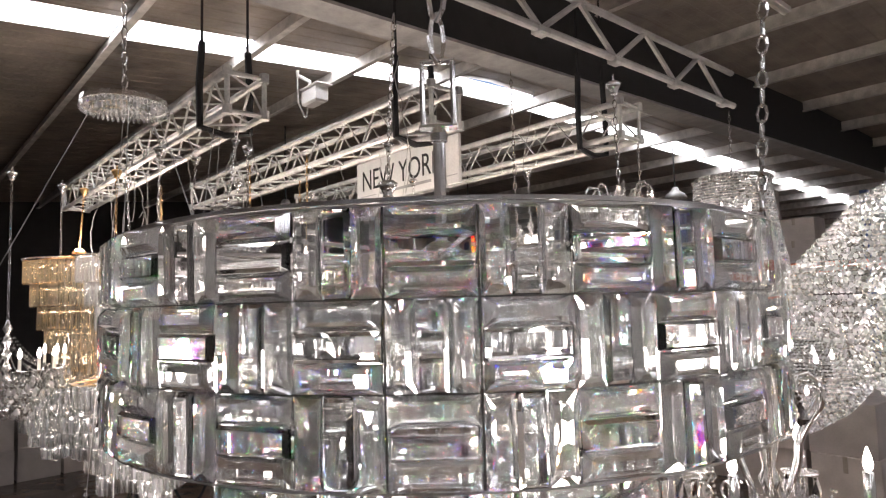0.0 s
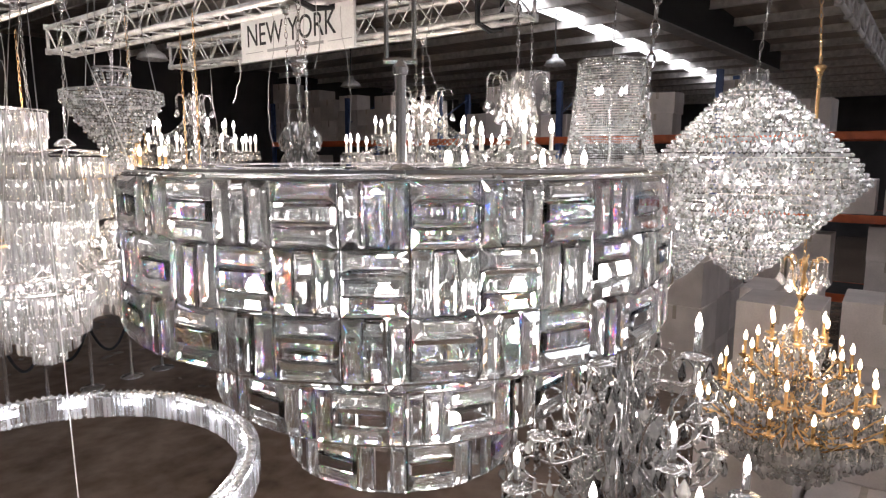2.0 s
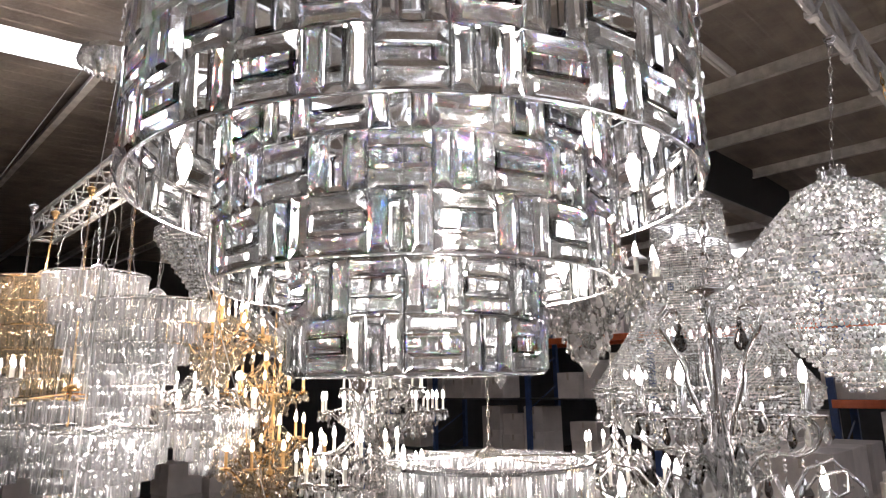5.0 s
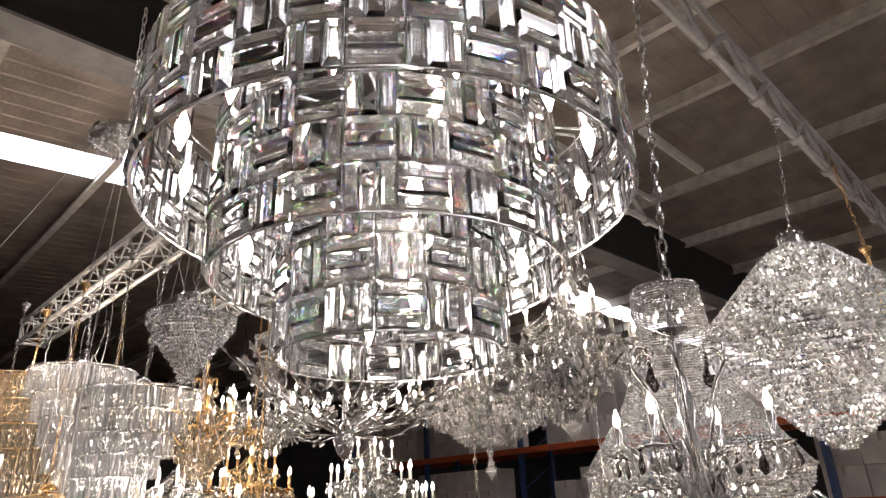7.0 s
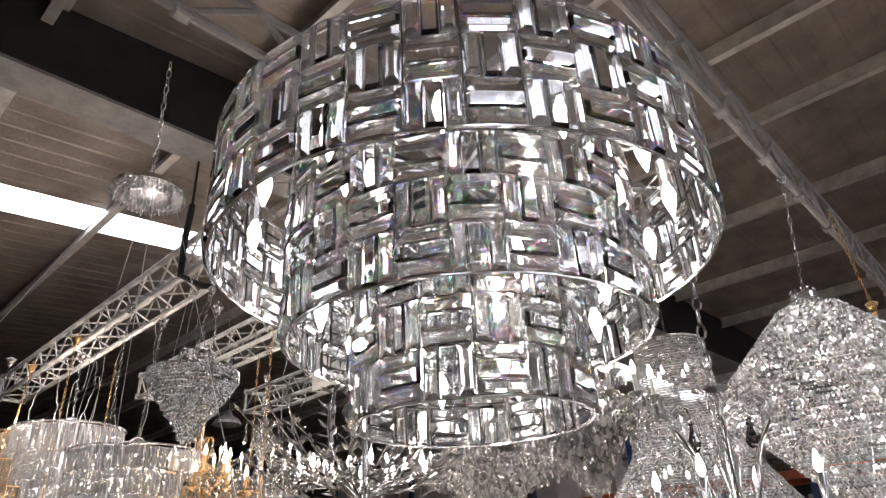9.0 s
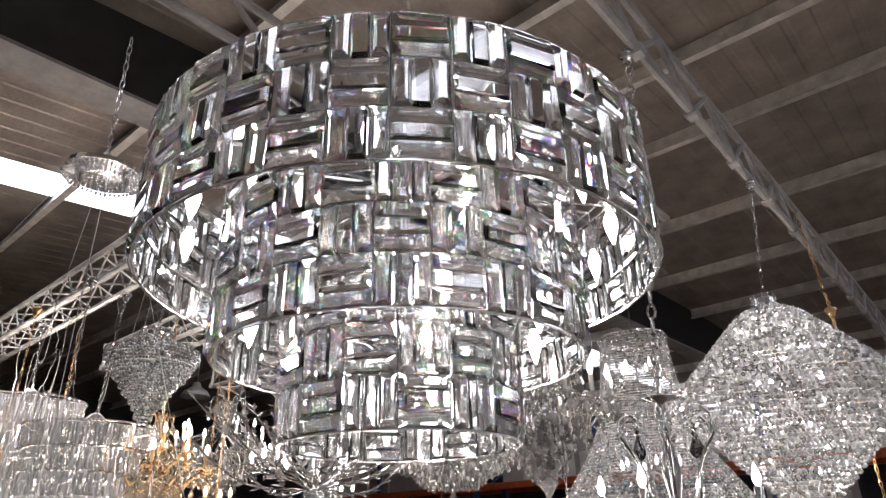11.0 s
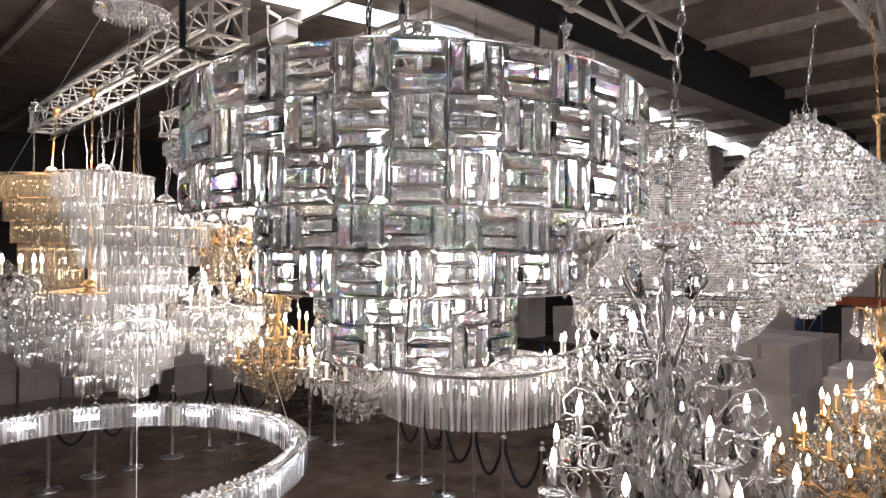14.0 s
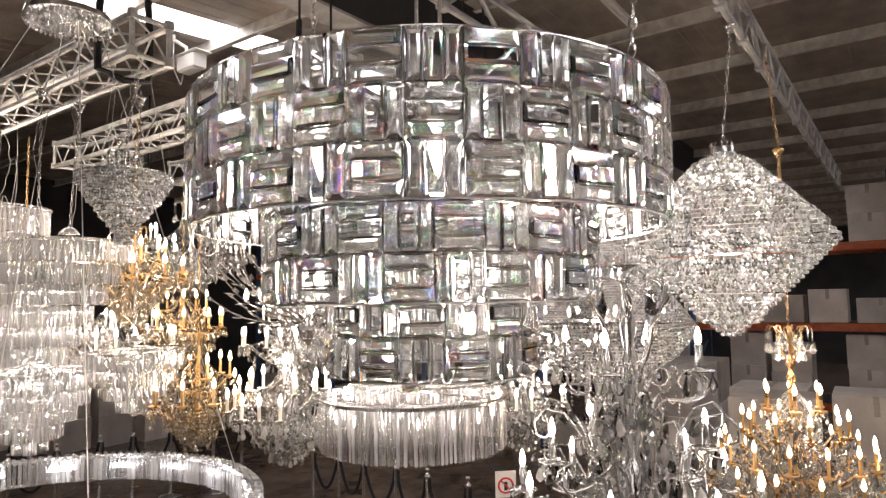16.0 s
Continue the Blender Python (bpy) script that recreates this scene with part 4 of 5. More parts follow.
tiered_chandelier("tiered_chandelier", (-2.07, 3.82), [(0.36, 2.46, 0.10), (0.30, 2.365, 0.10), (0.235, 2.27, 0.10), (0.165, 2.175, 0.10), (0.09, 2.08, 0.085)], CHROME, PRISM, GLOBE_MESH, "inverted wedding-cake chandelier of stepped crystal prisms", 4.2)
tiered_chandelier("tiered_chandelier", (-1.53, 3.92), [(0.28, 2.56, 0.10), (0.245, 2.465, 0.10), (0.19, 2.37, 0.085), (0.10, 2.29, 0.09)], CHROME, PRISM, GLOBE_MESH, "small inverted wedding-cake chandelier of stepped crystal prisms", 4.2)
tiered_chandelier("tiered_chandelier", (-2.72, 4.36), [(0.25, 2.64, 0.15), (0.37, 2.46, 0.11), (0.31, 2.36, 0.11), (0.25, 2.26, 0.11), (0.17, 2.15, 0.11), (0.10, 2.03, 0.15)], GOLD, PRISM, GLOBE_MESH, "gold-topped chandelier of stepped crystal prisms", 4.2, rims=(GOLD, CHROME, CHROME, CHROME, CHROME, CHROME))
tiered_chandelier("tiered_chandelier", (-3.45, 4.75), [(0.36, 2.60, 0.13), (0.31, 2.48, 0.12), (0.25, 2.37, 0.12), (0.18, 2.26, 0.12), (0.1, 2.15, 0.12)], CHROME, PRISM, GLOBE_MESH, "stepped clear prism chandelier partly behind the gold one", 4.2)

# crystal ring on thin wires
RX, RY, RZ, RR = -1.166, 1.906, 2.238, 0.733
t = thing("ring_chandelier", (RX, RY, RZ - 0.1), "large hoop chandelier edged with crystal blocks and lit inside", "chandelier")
sh = Shape()
n = 250
for i in range(n):
    q = 2 * math.pi * i / n
    for rad, w in ((RR - 0.004, 0.0062), (RR - 0.066, 0.0058)):
        sh.box((-w, -0.005, 0.0), (w, 0.005, 0.088), Matrix.Rotation(q, 4, "Z") @ Matrix.Translation((0, -rad, 0)), bevel=0.002)
part("crystal_edging", sh, EDGING, t, kind="stuff")
part("hoop", Shape().ring(RR - 0.012, 0.086, 0.03, 0.005, 96).ring(RR - 0.022, -0.004, 0.03, 0.005, 96), CHROME, t)
tb = Shape()
for i in range(150):
    q = 2 * math.pi * i / 150
    tb.bead(polar(RR - 0.02, q, 0.097), 0.011, 0.7)
    tb.bead(polar(RR - 0.05, q + 0.02, 0.097), 0.011, 0.7)
part("top_beading", tb, EDGING, t, kind="stuff")
for i in range(18):
    q = 2 * math.pi * (i + 0.2) / 18
    ls = Shape()
    ls.tube([polar(RR - 0.035, q + d, 0.05) for d in (-0.07, -0.035, 0.0, 0.035, 0.07)], 0.011, 6)
    part("led_module", ls, LED, t, "lit white LED strip")
can = (-1.06 - RX, 1.92 - RY, 3.78 - RZ + 0.1)
for q in (0.6, 2.2, 3.8, 5.4):
    part("wire", Shape().tube([polar(RR - 0.035, q, 0.09), (can[0] + 0.1 * math.cos(q), can[1] + 0.1 * math.sin(q), can[2] - 0.03)], 0.0016, 4), WIRE, t)
cn = Shape().lathe([(0.02, 0.03), (0.125, 0.02), (0.13, 0.0), (0.02, -0.005)], 24, can)
part("canopy", cn, CHROME, t)
cp = prism_band(Shape(), 0.126, can[2] - 0.005, 0.008, 0.016, 0.006, None, (can[0], can[1]))
prism_band(cp, 0.08, can[2] - 0.005, 0.012, 0.016, 0.007, None, (can[0], can[1]))
part("canopy_fringe", cp, PRISM, t, kind="stuff")
part("canopy_chain", chain(Shape(), (can[0], can[1] - 0.02, 4.4 - RZ + 0.1), (can[0], can[1], can[2] + 0.02), 0.05), CHROME, t)

# low drum of long rods
DX, DY, DZ = 0.16, 3.60, 2.31
t = thing("drum_chandelier", (DX, DY, DZ - 0.31), "wide low drum chandelier of clear glass rods, nickel rim", "chandelier")
g = random.Random(4)
sh = bar_band(Shape(), 0.545, 0.285, 0.275, g, pitch=0.023, w=0.0095)
part("rod_curtain", sh, PRISM, t, kind="stuff")
sh = bar_band(Shape(), 0.40, 0.285, 0.2, g, pitch=0.024)
part("inner_curtain", sh, PRISM, t, kind="stuff")
fr = Shape().ring(0.562, 0.285, 0.026, 0.018, 72).ring(0.505, 0.294, 0.012, 0.008, 72).ring(0.46, 0.294, 0.008, 0.008, 72).ring(0.41, 0.287, 0.02, 0.012, 60)
for i in range(6):
    q = 2 * math.pi * (i + 0.25) / 6
    fr.tube([polar(0.05, q, 0.32), polar(0.55, q, 0.31)], 0.006, 5)
part("rim", fr, CHROME, t)
bd = Shape()
for i in range(170):
    bd.bead(polar(0.566, 2 * math.pi * i / 170, 0.302), 0.007, 0.9, i)
part("rim_beading", bd, EDGING, t, kind="stuff")
part("hub", Shape().lathe([(0.01, 0.37), (0.07, 0.345), (0.08, 0.32), (0.02, 0.3)], 16), NICKEL, t)
for i in range(16):
    placed("bulb", BULB_MESH, t, Matrix.Translation(polar(0.475, 2 * math.pi * i / 16, 0.235)) @ Matrix.Rotation(math.pi, 4, "X"))
hang(t, 0.36, 4.38 - DZ + 0.31, (0.0, -0.1), 0.05, None, NICKEL)


# ---------------------------------------------------------------- candle chandeliers
def arm_path(R, dip, rise):
    """From the column out along a swan-neck to the pan."""
    pts = []
    for k in range(11):
        f = k / 10
        x = 0.02 + (R - 0.02) * f
        z = -dip * math.sin(math.pi * min(f * 1.15, 1.0)) + rise * f - (0.02 if k == 10 else 0)
        pts.append((x, 0, z))
    return pts


def candle_chandelier(name, at, base, tiers, metal, sleeve, bulb_mesh, glass, label, top, hook, off=(0, 0), crown=0.0, drops=1.0, thick=0.006, basket=0.0, group="", bulb_scale=1.0, column_glass=False):
    """tiers: (radius, pan height, arms); base, pan heights, top and hook are heights in the world."""
    t = thing(name, (*at, base), label, "chandelier", group)
    g = random.Random(int(1000 * abs(at[0])) + len(tiers))
    zt, zl = top - base, min(z for r, z, n in tiers) - base
    col = [(0.008, zt)]
    z = zt - 0.03
    while z > 0.12:
        col += [(0.018, z), (0.03, z - 0.025), (0.012, z - 0.06)]
        z -= 0.085
    col += [(0.04, 0.1), (0.05, 0.07), (0.02, 0.03), (0.004, 0.0)]
    part("column", Shape().lathe(col, 12), glass if column_glass else metal, t, smooth=True)
    pend, strings = Shape(), Shape()
    for R, z, n in tiers:
        zc = z - base
        start = min(0.09, zc * 0.5)
        pts = [(x, y, zz - start) for x, y, zz in arm_path(R, R * 0.22, start)]
        arm = Shape().tube(pts, [thick * (1.15 - 0.4 * k / 10) for k in range(11)], 6)
        c = 0.35 * R
        arm.tube([(c + 0.05 * (1 - k / 12) * math.cos(k * 0.75), 0, -start - R * 0.15 + 0.05 * (1 - k / 12) * math.sin(k * 0.75)) for k in range(11)], thick * 0.6, 5)
        arm.lathe([(0.006, -0.02), (0.012, -0.012), (0.034, 0.0), (0.036, 0.004), (0.012, 0.006)], 10, (R, 0, 0))
        arm_me = arm.mesh("arm", metal, True)
        tall = 0.095 if metal is GOLD else 0.08
        can_me = Shape().lathe([(0.0095, 0.004), (0.0095, tall), (0.007, tall + 0.003)], 8, (R, 0, 0)).mesh("candle", sleeve)
        for i in range(n):
            q = 2 * math.pi * (i + 0.37 * (len(pend.v) % 3)) / n
            m = Matrix.Translation((0, 0, zc)) @ Matrix.Rotation(q, 4, "Z")
            a = placed("arm", arm_me, t, m)
            placed("candle", can_me, a, Matrix())
            placed("bulb", bulb_mesh, a, Matrix.Translation((R, 0, tall + 0.003)) @ Matrix.Scale(bulb_scale, 4))
            for j in range(max(2, int(5 * drops))):
                w = 2 * math.pi * j / 5
                x, y, _ = polar(R, q, 0)
                px, py = x + 0.033 * math.cos(w), y + 0.033 * math.sin(w)
                pend.bead((px, py, zc - 0.012), 0.007)
                pend.drop((px, py, zc - 0.02), 0.05 * g.uniform(0.8, 1.2), g.random() * 3)
            q2 = q + 2 * math.pi / n
            for j in range(1, 10):
                f = j / 10
                x = R * 0.92 * (math.cos(q) * (1 - f) + math.cos(q2) * f)
                y = R * 0.92 * (math.sin(q) * (1 - f) + math.sin(q2) * f)
                strings.bead((x, y, zc - 0.02 - 0.2 * R * math.sin(math.pi * f)), 0.0075)
            for j in range(1, 18):
                f = j / 18
                strings.bead(polar(R * (1 - f) + 0.03 * f, q, zc + (0.45 * R) * f * f), 0.007)
                strings.bead(polar(R * (1 - f) + 0.03 * f, q + math.pi / n, zc - 0.01 + (0.7 * R) * f * f), 0.0065)
            for j in range(4):
                f = (j + 0.6) / 4.4
                px, py, _ = polar(R * f, q + g.uniform(-0.1, 0.1), 0)
                pz = zc - start - 0.01 - R * 0.12 * math.sin(math.pi * f)
                pend.drop((px, py, pz), 0.05 * g.uniform(0.8, 1.3), g.random() * 3)
                pend.drop((px, py, pz + 0.05), 0.045 * g.uniform(0.8, 1.3), g.random() * 3)
    if basket:
        R = tiers[-1][0]
        for k in range(7):
            rr = R * (1.05 - 0.11 * k) * basket
            m = max(6, int(2 * math.pi * rr / 0.027))
            for i in range(m):
                q = 2 * math.pi * (i + 0.5 * (k % 2)) / m
                zz = zl - 0.04 - 0.034 * max(1.0, R / 0.38) * k - 0.03 * g.random()
                strings.bead(polar(rr, q, zz + 0.02), 0.0075)
                strings.bead(polar(rr, q, zz + 0.004), 0.0065)
                pend.drop(polar(rr, q, zz), 0.055 * g.uniform(0.75, 1.25), q + 1.57 + g.uniform(-0.6, 0.6))
    part("pendant_trim", pend, glass, t, "clear cut pendants", "stuff")
    part("beading", strings, glass, t, kind="stuff")
    if crown:
        cr, cd = Shape(), Shape()
        for i in range(8):
            q = 2 * math.pi * i / 8
            pts = [polar(r * crown, q, zt + h * crown) for r, h in ((0.12, -1.7), (0.34, -1.3), (0.5, -0.8), (0.5, -0.35), (0.62, -0.05), (0.85, 0.0), (0.95, -0.15))]
            cr.tube(pts, 0.0045, 5)
            for j in range(6):
                cd.bead(polar(0.95 * crown, q, zt - (0.2 + 0.09 * j) * crown), 0.0065)
            cd.drop(polar(0.95 * crown, q, zt - 0.75 * crown), 0.07, q)
            for j in range(5):
                cd.drop(polar((0.4 + 0.05 * j) * crown, q, zt - (0.2 + 0.25 * j) * crown), 0.055, q)
        part("crown", cr, metal if not column_glass else glass, t)
        part("crown_trim", cd, glass, t, kind="stuff")
    hang(t, zt, hook - base, off, 0.045, None if glass is AMBER else 1.0, CHROME if metal is DROP else metal)
    return t


candle_chandelier("gold_chandelier", (2.42, 3.40), 1.52, [(0.16, 2.17, 6), (0.28, 2.02, 10), (0.41, 1.87, 14), (0.53, 1.74, 16)], GOLD, GOLD, BULB_WARM_MESH, DROP,
                  "large gilded candle chandelier with lit bulbs and crystal pendants", 2.66, 3.78, thick=0.0062, drops=1.4, basket=1.05, crown=0.13)
t = bpy.data.objects["gold_chandelier"]
part("upper_chain", chain(Shape(), (0.02, 0.1, 4.38 - 1.5), (0, 0, 3.74 - 1.5), 0.05), GOLD, t)
part("upper_stem", Shape().tube([(0, 0, 3.72 - 1.5), (0, 0, 3.4 - 1.5)], 0.01, 8), GOLD, t)

candle_chandelier("candle_chandelier", (0.61, 2.90), 2.72, [(0.33, 3.12, 10), (0.19, 3.26, 5)], DROP, CREAM, BULB_MESH, DROP, "tall clear glass candle chandelier with a crown of scrolls", 3.62, 4.12, crown=0.15, basket=0.9, column_glass=True, thick=0.008)
candle_chandelier("candle_chandelier", (0.27, 5.1), 2.66, [(0.62, 3.26, 20), (0.42, 3.40, 10)], DROP, CREAM, BULB_MESH, DROP, "broad clear candle chandelier with dense hanging pendants", 3.77, 4.2, crown=0.25, basket=1.18)
candle_chandelier("candle_chandelier", (-0.58, 3.76), 1.92, [(0.36, 2.20, 12), (0.22, 2.32, 6)], CHROME, CREAM, BULB_MESH, DROP, "clear candle chandelier with a skirt of cut pendants", 2.62, 4.13, basket=1.0, crown=0.1)
candle_chandelier("gold_chandelier", (-1.20, 4.10), 1.96, [(0.34, 2.24, 12), (0.2, 2.38, 6)], GOLD, GOLD, BULB_WARM_MESH, AMBER, "gilded candle chandelier with amber-lit pendants", 2.66, 4.13, basket=1.0, crown=0.08, drops=1.4)
candle_chandelier("gold_chandelier", (-1.54, 4.93), 2.35, [(0.3, 2.66, 10), (0.18, 2.8, 5)], GOLD, GOLD, BULB_WARM_MESH, AMBER, "gilded candle chandelier among the prism chandeliers", 3.1, 4.13, basket=0.8, crown=0.08, drops=1.4)
candle_chandelier("gold_chandelier", (-1.68, 4.30), 2.86, [(0.32, 3.02, 10), (0.2, 3.14, 6)], GOLD, GOLD, BULB_WARM_MESH, AMBER, "gilded candle chandelier under the bowl chandelier", 3.38, 4.13, basket=0.9, crown=0.08, drops=1.4)
candle_chandelier("candle_chandelier", (-1.66, 5.6), 2.9, [(0.50, 3.27, 16), (0.33, 3.40, 8)], CHROME, CREAM, BULB_MESH, DROP, "clear candle chandelier with a fountain crown", 3.75, 4.2, basket=0.8, crown=0.16)
candle_chandelier("candle_chandelier", (-1.95, 4.7), 2.15, [(0.42, 2.55, 14), (0.28, 2.68, 8)], CHROME, CREAM, BULB_MESH, DROP, "clear candle chandelier behind the prism chandeliers", 3.05, 4.13, basket=1.0)
candle_chandelier("gold_chandelier", (-2.66, 4.85), 2.3, [(0.3, 2.62, 9), (0.18, 2.75, 5)], GOLD, GOLD, BULB_WARM_MESH, AMBER, "small gilded chandelier between prism chandeliers", 3.0, 4.13, basket=0.7, crown=0.1)
candle_chandelier("candle_chandelier", (-0.62, 4.90), 2.05, [(0.45, 2.52, 16), (0.3, 2.68, 10), (0.16, 2.84, 5)], CHROME, CREAM, BULB_MESH, DROP, "tall many-armed clear candle chandelier", 3.0, 4.13, basket=0.9, column_glass=True)
candle_chandelier("candle_chandelier", (0.95, 4.2), 1.75, [(0.3, 2.12, 12), (0.18, 2.26, 6)], CHROME, CREAM, BULB_MESH, DROP, "clear candle chandelier behind the silver scroll chandelier", 2.6, 4.2, basket=1.0, crown=0.1)
candle_chandelier("candle_chandelier", (-3.2, 3.95), 2.45, [(0.34, 2.78, 12)], CHROME, CREAM, BULB_MESH, DROP, "clear candle chandelier beside the gold-rimmed one", 3.1, 4.13, basket=0.9)


# ---------------------------------------------------------------- crystal leaf spray
def leaf_chandelier(at, base):
    t = thing("leaf_chandelier", (*at, base), "spray chandelier of chrome stems with clear crystal leaves", "chandelier")
    g = random.Random(21)
    stems, leaves = Shape(), Shape()

    def leaf(p, d, size):
        d = Vector(d).normalized()
        s = d.cross(Vector((0, 0, 1))).normalized()
        u = s.cross(d)
        p = Vector(p)
        vs = [p, p + d * size * 0.45 + s * size * 0.24, p + d * size, p + d * size * 0.45 - s * size * 0.24, p + d * size * 0.45 + u * size * 0.09, p + d * size * 0.45 - u * size * 0.07]
        leaves.add(vs, [(0, 1, 4), (1, 2, 4), (2, 3, 4), (3, 0, 4), (1, 0, 5), (2, 1, 5), (3, 2, 5), (0, 3, 5)])

    for i in range(34):
        q = 2 * math.pi * i / 34 + g.uniform(-0.1, 0.1)
        R, H = g.uniform(0.3, 0.5), g.uniform(0.1, 0.36)
        pts = [polar(0.03 + (R - 0.03) * f, q + 0.25 * f * f, 0.1 + H * f ** 0.7 - 0.08 * math.sin(3 * f)) for f in [k / 7 for k in range(8)]]
        stems.tube(pts, 0.0032, 4)
        for k in range(2, 8):
            d = Vector(pts[k]) - Vector(pts[k - 1])
            side = Vector((-math.sin(q), math.cos(q), 0.4))
            leaf(pts[k], d.normalized() + side * g.uniform(0.4, 1.0), 0.055)
            leaf(pts[k], d.normalized() - side * g.uniform(0.4, 1.0), 0.055)
    part("stemwork", stems, CHROME, t, kind="stuff")
    part("foliage", leaves, DROP, t, "clear crystal leaves", "stuff")
    part("column", Shape().lathe([(0.004, 0.0), (0.03, 0.03), (0.05, 0.08), (0.03, 0.12), (0.012, 0.16), (0.012, 0.6), (0.03, 0.62), (0.01, 0.66)], 14), CHROME, t, smooth=True)
    up = Shape()
    for k in range(14):
        for j in range(10):
            q = 2 * math.pi * j / 10 + 0.3 * k
            up.drop(polar(0.03 + 0.045 * abs(math.sin(k * 0.7)), q, 0.72 - 0.022 * k), 0.06, q)
    part("upper_trim", up, DROP, t, kind="stuff")
    for i in range(14):
        q = 2 * math.pi * i / 14
        placed("bulb", BULB_MESH, t, Matrix.Translation(polar(0.16 + 0.1 * (i % 2), q, 0.2)) @ Matrix.Scale(0.8, 4))
    hang(t, 0.66, 3.66 - base, (0, 0), 0.04, 1.2)
    part("upper_chain", chain(Shape(), (0.02, 0.1, 4.38 - base), (0, 0, 3.66 - base), 0.05), CHROME, t)
    return t


leaf_chandelier((-0.352, 2.59), 2.66)


# ---------------------------------------------------------------- silver scroll chandelier
def silver_chandelier(at, base):
    t = thing("scroll_chandelier", (*at, base), "chrome scroll-arm chandelier with lit candles and crystal drops", "chandelier")
    g = random.Random(8)
    Z = lambda z: z - base
    part("column", Shape().lathe([(0.006, Z(2.975)), (0.055, Z(2.965)), (0.06, Z(2.96)), (0.012, Z(2.945)), (0.024, Z(2.925)), (0.026, Z(2.905)), (0.014, Z(2.885)), (0.02, Z(2.87)), (0.012, Z(2.84)), (0.026, Z(2.78)), (0.03, Z(2.74)), (0.016, Z(2.66)),
                                  (0.03, Z(2.63)), (0.018, Z(2.6)), (0.03, Z(2.5)), (0.04, Z(2.4)), (0.02, Z(2.3)), (0.05, Z(2.26)), (0.055, Z(2.2)), (0.02, Z(2.12)), (0.035, Z(2.05)), (0.012, Z(1.98)), (0.004, base - base)], 18), CHROME, t, smooth=True)
    dark, clear = Shape(), Shape()
    # upper scrolls that curl inward at the top
    sc = Shape().tube([(0.035, 0, Z(2.55)), (0.06, 0, Z(2.62)), (0.085, 0, Z(2.69)), (0.09, 0, Z(2.74)), (0.115, 0, Z(2.79)), (0.15, 0, Z(2.84)), (0.155, 0, Z(2.885)), (0.13, 0, Z(2.91)), (0.1, 0, Z(2.905)), (0.09, 0, Z(2.88)), (0.1, 0, Z(2.865))], 0.0065, 8).mesh("scroll", CHROME, True)
    for i in range(6):
        q = 2 * math.pi * (i + 0.2) / 6
        placed("scroll", sc, t, Matrix.Rotation(q, 4, "Z"))
        x, y, _ = polar(0.095, q, 0)
        dark.bead((x, y, Z(2.855)), 0.008)
        dark.drop((x, y, Z(2.85)), 0.07, q)

    def ring_of_arms(R, pan, n, shift, dip, low):
        pts = [(0.03, 0, Z(pan) - low), (0.10 * R / 0.24, 0, Z(pan) - low * 0.55), (0.2 * R / 0.24 * 0.75, 0, Z(pan) - dip), (0.85 * R, 0, Z(pan) - dip * 1.05), (1.06 * R, 0, Z(pan) - dip * 0.75), (1.1 * R, 0, Z(pan) - dip * 0.3), (R, 0, Z(pan) - 0.008)]
        fine = []
        for k in range(len(pts) - 1):
            p0, p1, p2, p3 = (Vector(pts[max(0, min(len(pts) - 1, k + d))]) for d in (-1, 0, 1, 2))
            for f in (0, 0.25, 0.5, 0.75):
                fine.append(0.5 * (2 * p1 + (p2 - p0) * f + (2 * p0 - 5 * p1 + 4 * p2 - p3) * f * f + (3 * p1 - p0 - 3 * p2 + p3) * f ** 3))
        fine.append(Vector(pts[-1]))
        sh = Shape().tube(fine, 0.0054, 8)
        c = Vector((0.8 * R, 0, Z(pan) - dip * 0.45))
        sh.tube([c + Vector((math.cos(w), 0, math.sin(w))) * (0.055 * (1 - 0.05 * k)) for k, w in enumerate(np.linspace(-1.8, 4.4, 16))], 0.0048, 6)
        c = Vector((0.45 * R, 0, Z(pan) - dip * 0.2))
        sh.tube([c + Vector((math.cos(w), 0, math.sin(w))) * (0.04 * (1 - 0.05 * k)) for k, w in enumerate(np.linspace(-2.4, 3.4, 14))], 0.0042, 6)
        sh.lathe([(0.006, -0.012), (0.016, -0.008), (0.05, 0.0), (0.052, 0.003), (0.014, 0.005)], 16, (R, 0, Z(pan)))
        me = sh.mesh("arm", CHROME, True)
        cm = Shape().lathe([(0.0145, 0.004), (0.0135, 0.02), (0.0135, 0.085), (0.009, 0.088)], 12, (R, 0, Z(pan))).mesh("candle", CHROME, True)
        for i in range(n):
            q = 2 * math.pi * (i + shift) / n
            a = placed("arm", me, t, Matrix.Rotation(q, 4, "Z"))
            placed("candle", cm, a, Matrix())
            placed("bulb", BULB_MESH, a, Matrix.Translation((R, 0, Z(pan) + 0.088)) @ Matrix.Scale(0.95, 4))
            for j in range(6):
                w = 2 * math.pi * j / 6
                x, y, _ = polar(R, q, 0)
                x, y = x + 0.047 * math.cos(w), y + 0.047 * math.sin(w)
                tgt = dark if (i + j) % 3 == 0 else clear
                tgt.bead((x, y, Z(pan) - 0.008), 0.006)
                tgt.drop((x, y, Z(pan) - 0.014), 0.06 * g.uniform(0.8, 1.2), g.random() * 3)
            for f in (0.3, 0.5, 0.7, 0.9, 1.05):
                x, y, _ = polar(R * f, q + g.uniform(-0.06, 0.06), 0)
                for k in range(3):
                    clear.bead((x, y, Z(pan) - dip - 0.015 - 0.014 * k), 0.006)
                (dark if g.random() < 0.3 else clear).drop((x, y, Z(pan) - dip - 0.055), 0.065, g.random() * 3)

    a0 = math.atan2(1.80 - at[1], 1.0 - at[0]) / (2 * math.pi)
    ring_of_arms(0.235, 2.60, 4, a0 * 4, 0.10, 0.22)
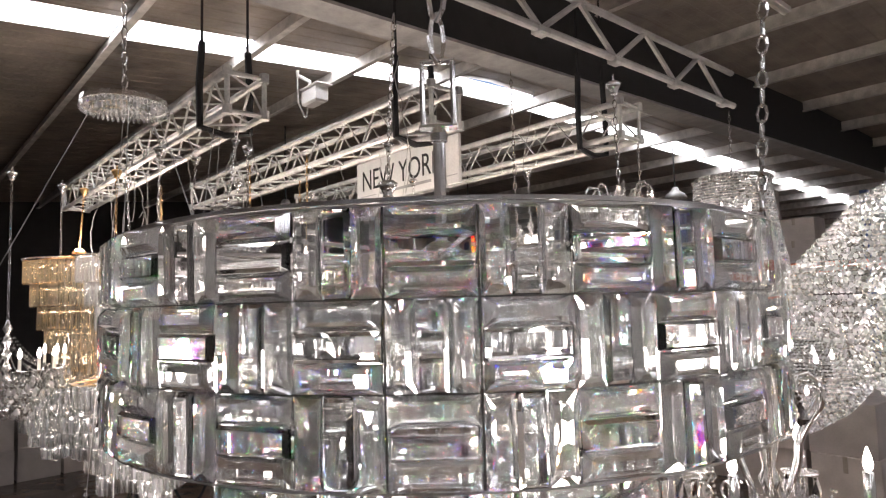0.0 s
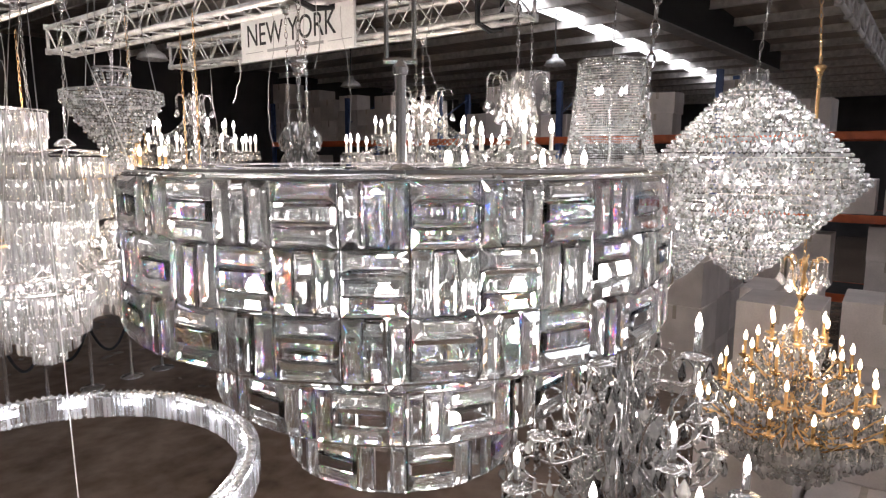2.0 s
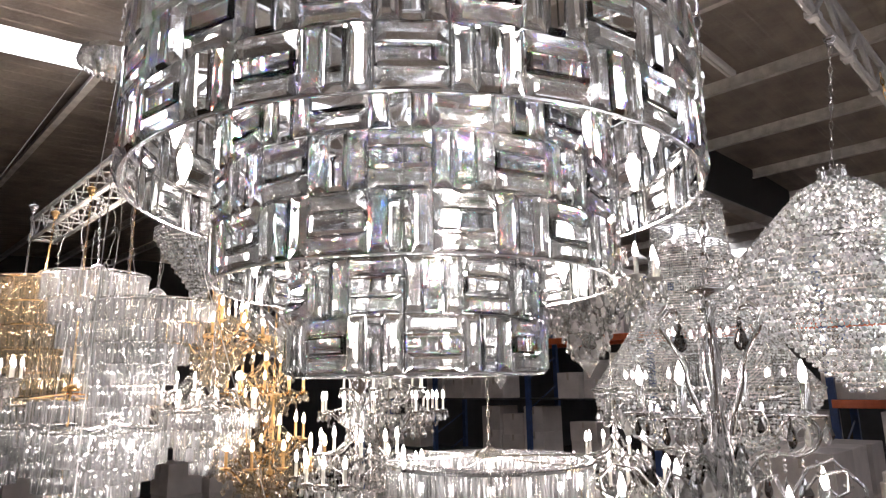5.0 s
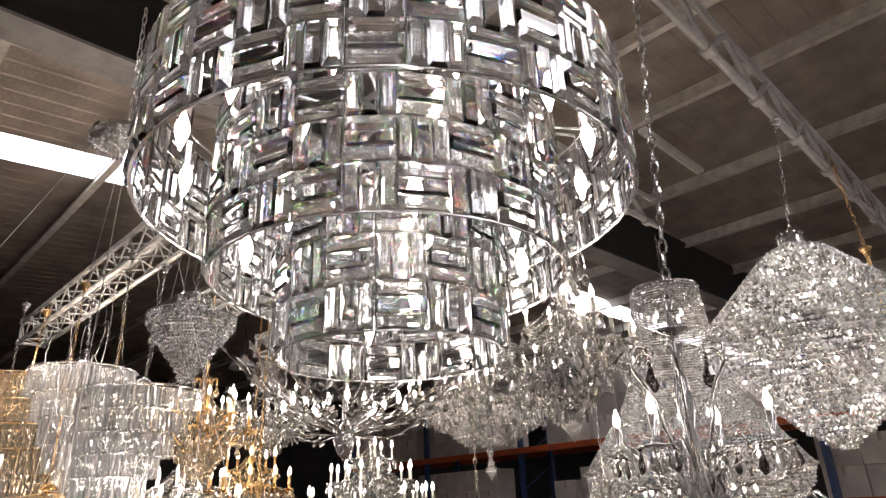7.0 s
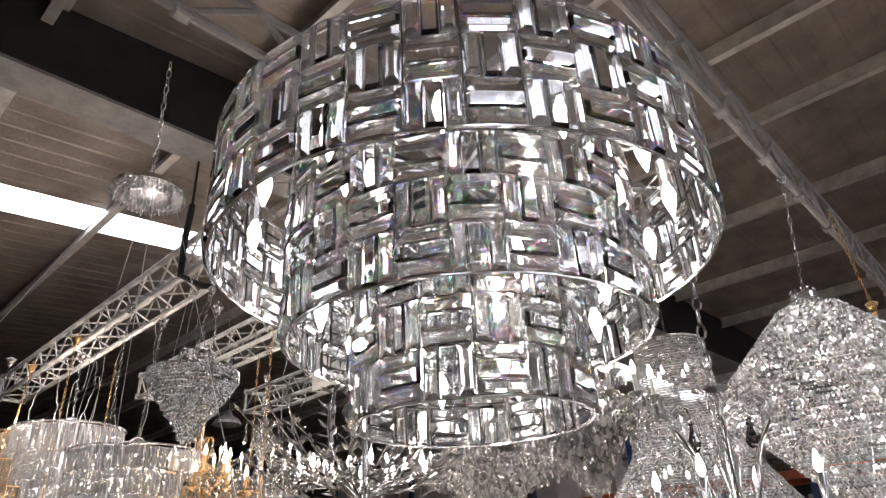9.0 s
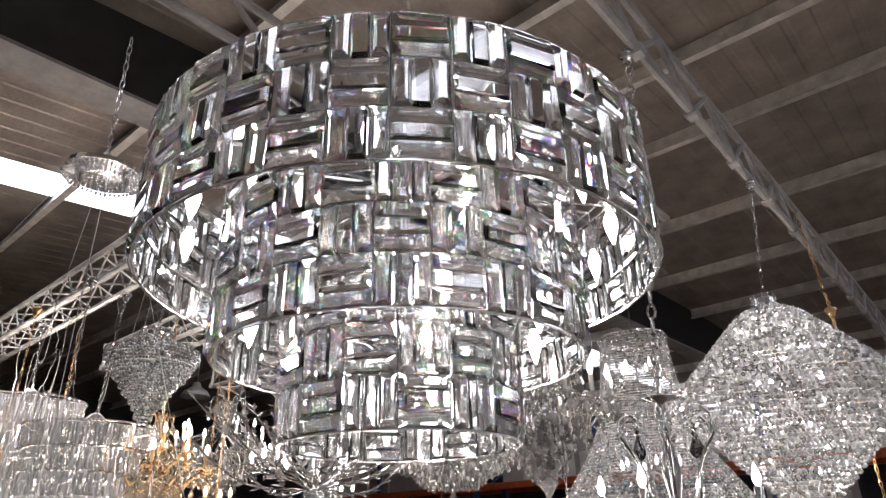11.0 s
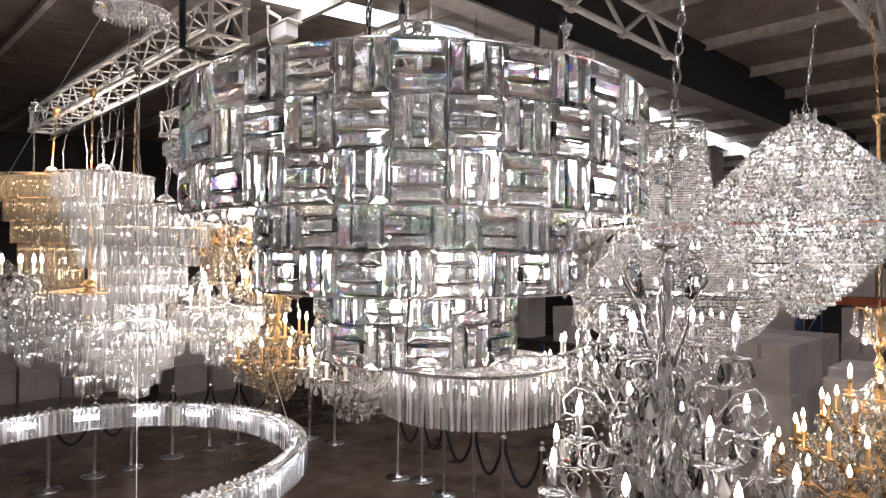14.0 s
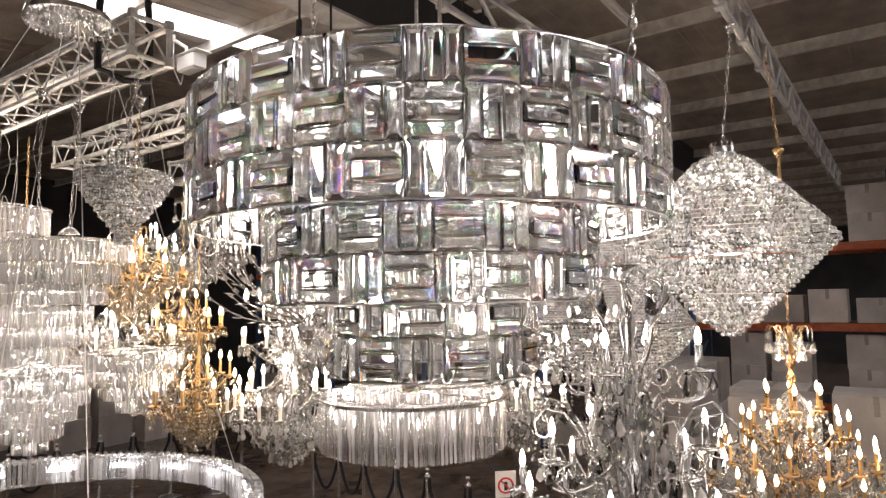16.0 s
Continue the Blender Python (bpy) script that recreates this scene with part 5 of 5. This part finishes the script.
    ring_of_arms(0.40, 2.14, 8, 0.3, 0.12, 0.20)
    ring_of_arms(0.30, 2.30, 4, 0.1, 0.10, 0.16)
    big = Shape().tube([(0.03, 0, Z(2.02)), (0.08, 0, Z(2.1)), (0.15, 0, Z(2.26)), (0.17, 0, Z(2.36)), (0.24, 0, Z(2.45)), (0.31, 0, Z(2.47)), (0.35, 0, Z(2.43)), (0.345, 0, Z(2.385)), (0.31, 0, Z(2.37)), (0.29, 0, Z(2.395))], 0.0052, 8).mesh("scroll", CHROME, True)
    low = Shape().tube([(0.05, 0, Z(2.2)), (0.14, 0, Z(2.14)), (0.24, 0, Z(2.16)), (0.31, 0, Z(2.24)), (0.30, 0, Z(2.3)), (0.25, 0, Z(2.31)), (0.23, 0, Z(2.27)), (0.25, 0, Z(2.245))], 0.0046, 8).mesh("scroll", CHROME, True)
    for i in range(8):
        q = 2 * math.pi * (i + 0.05) / 8
        placed("scroll", big, t, Matrix.Rotation(q, 4, "Z"))
        placed("scroll", low, t, Matrix.Rotation(q + 0.35, 4, "Z"))
        x, y, _ = polar(0.315, q, 0)
        for k in range(4):
            clear.bead((x, y, Z(2.36) - 0.013 * k), 0.006)
        (dark if i % 3 == 0 else clear).drop((x, y, Z(2.305)), 0.075, q)
        for k in range(1, 16):
            f = k / 16
            qq = q + 2 * math.pi / 8 * f
            clear.bead(polar(0.345, qq, Z(2.43) - 0.16 * math.sin(math.pi * f)), 0.0062)
            clear.bead(polar(0.16 + 0.02 * math.sin(3 * f), qq, Z(2.62) - 0.12 * math.sin(math.pi * f)), 0.0058)
    for k in range(260):
        q, z = g.uniform(0, 6.28), g.uniform(1.95, 2.55)
        r = 0.05 + 0.22 * g.random() * (2.6 - z) / 0.65
        (dark if k % 5 == 0 else clear).drop(polar(r, q, Z(z)), g.uniform(0.05, 0.08), q)
        clear.bead(polar(r, q, Z(z) + 0.012), 0.007)
    part("clear_trim", clear, DROP, t, "clear cut drops", "stuff")
    part("smoked_trim", dark, SMOKE, t, "smoked cut drops", "stuff")
    hang(t, Z(2.975), Z(4.35), (0.08, -0.05), 0.06, 1.0, CHROME, 0.0042, 0.013)
    return t


silver_chandelier((0.82, 1.95), 1.86)

# ---------------------------------------------------------------- light of the lit bulbs
for tier_r, z, n, picks in ((0.385, 3.01, 14, (1, 6, 11)), (0.36, 3.15, 14, (3.5, 8.5, 12.5)), (0.258, 2.85, 8, (1, 4, 6)), (0.10, 2.745, 4, (2,))):
    for i in picks:
        x, y, _ = polar(tier_r, 2 * math.pi * (i + 0.35) / n, 0)
        point_lamp("bulb_light", (CX + x, CY + y, z), 2.4, radius=0.012)
for at, w, radius in (((1.76, 2.9, 3.12), 16, 0.04), ((1.61, 4.52, 3.3), 11, 0.03), ((1.61, 4.52, 2.6), 14, 0.03), ((2.42, 3.4, 2.42), 22, 0.06), ((0.82, 1.95, 2.72), 9, 0.03), ((-1.97, 4.0, 3.32), 16, 0.03), ((-2.9, 4.7, 3.68), 18, 0.03),
                      ((-2.07, 3.82, 2.36), 5, 0.03), ((-2.2, 4.3, 2.75), 13, 0.06), ((0.27, 5.1, 3.6), 18, 0.05), ((0.61, 2.9, 3.45), 10, 0.03), ((-0.6, 3.76, 2.5), 15, 0.05), ((-1.2, 4.2, 3.5), 20, 0.05), ((RX, RY, RZ + 0.12), 12, 0.03), ((DX, DY, DZ - 0.1), 10, 0.03), ((-3.4, 4.9, 3.7), 12, 0.1)):
    point_lamp("bulb_light", at, w, radius=radius)
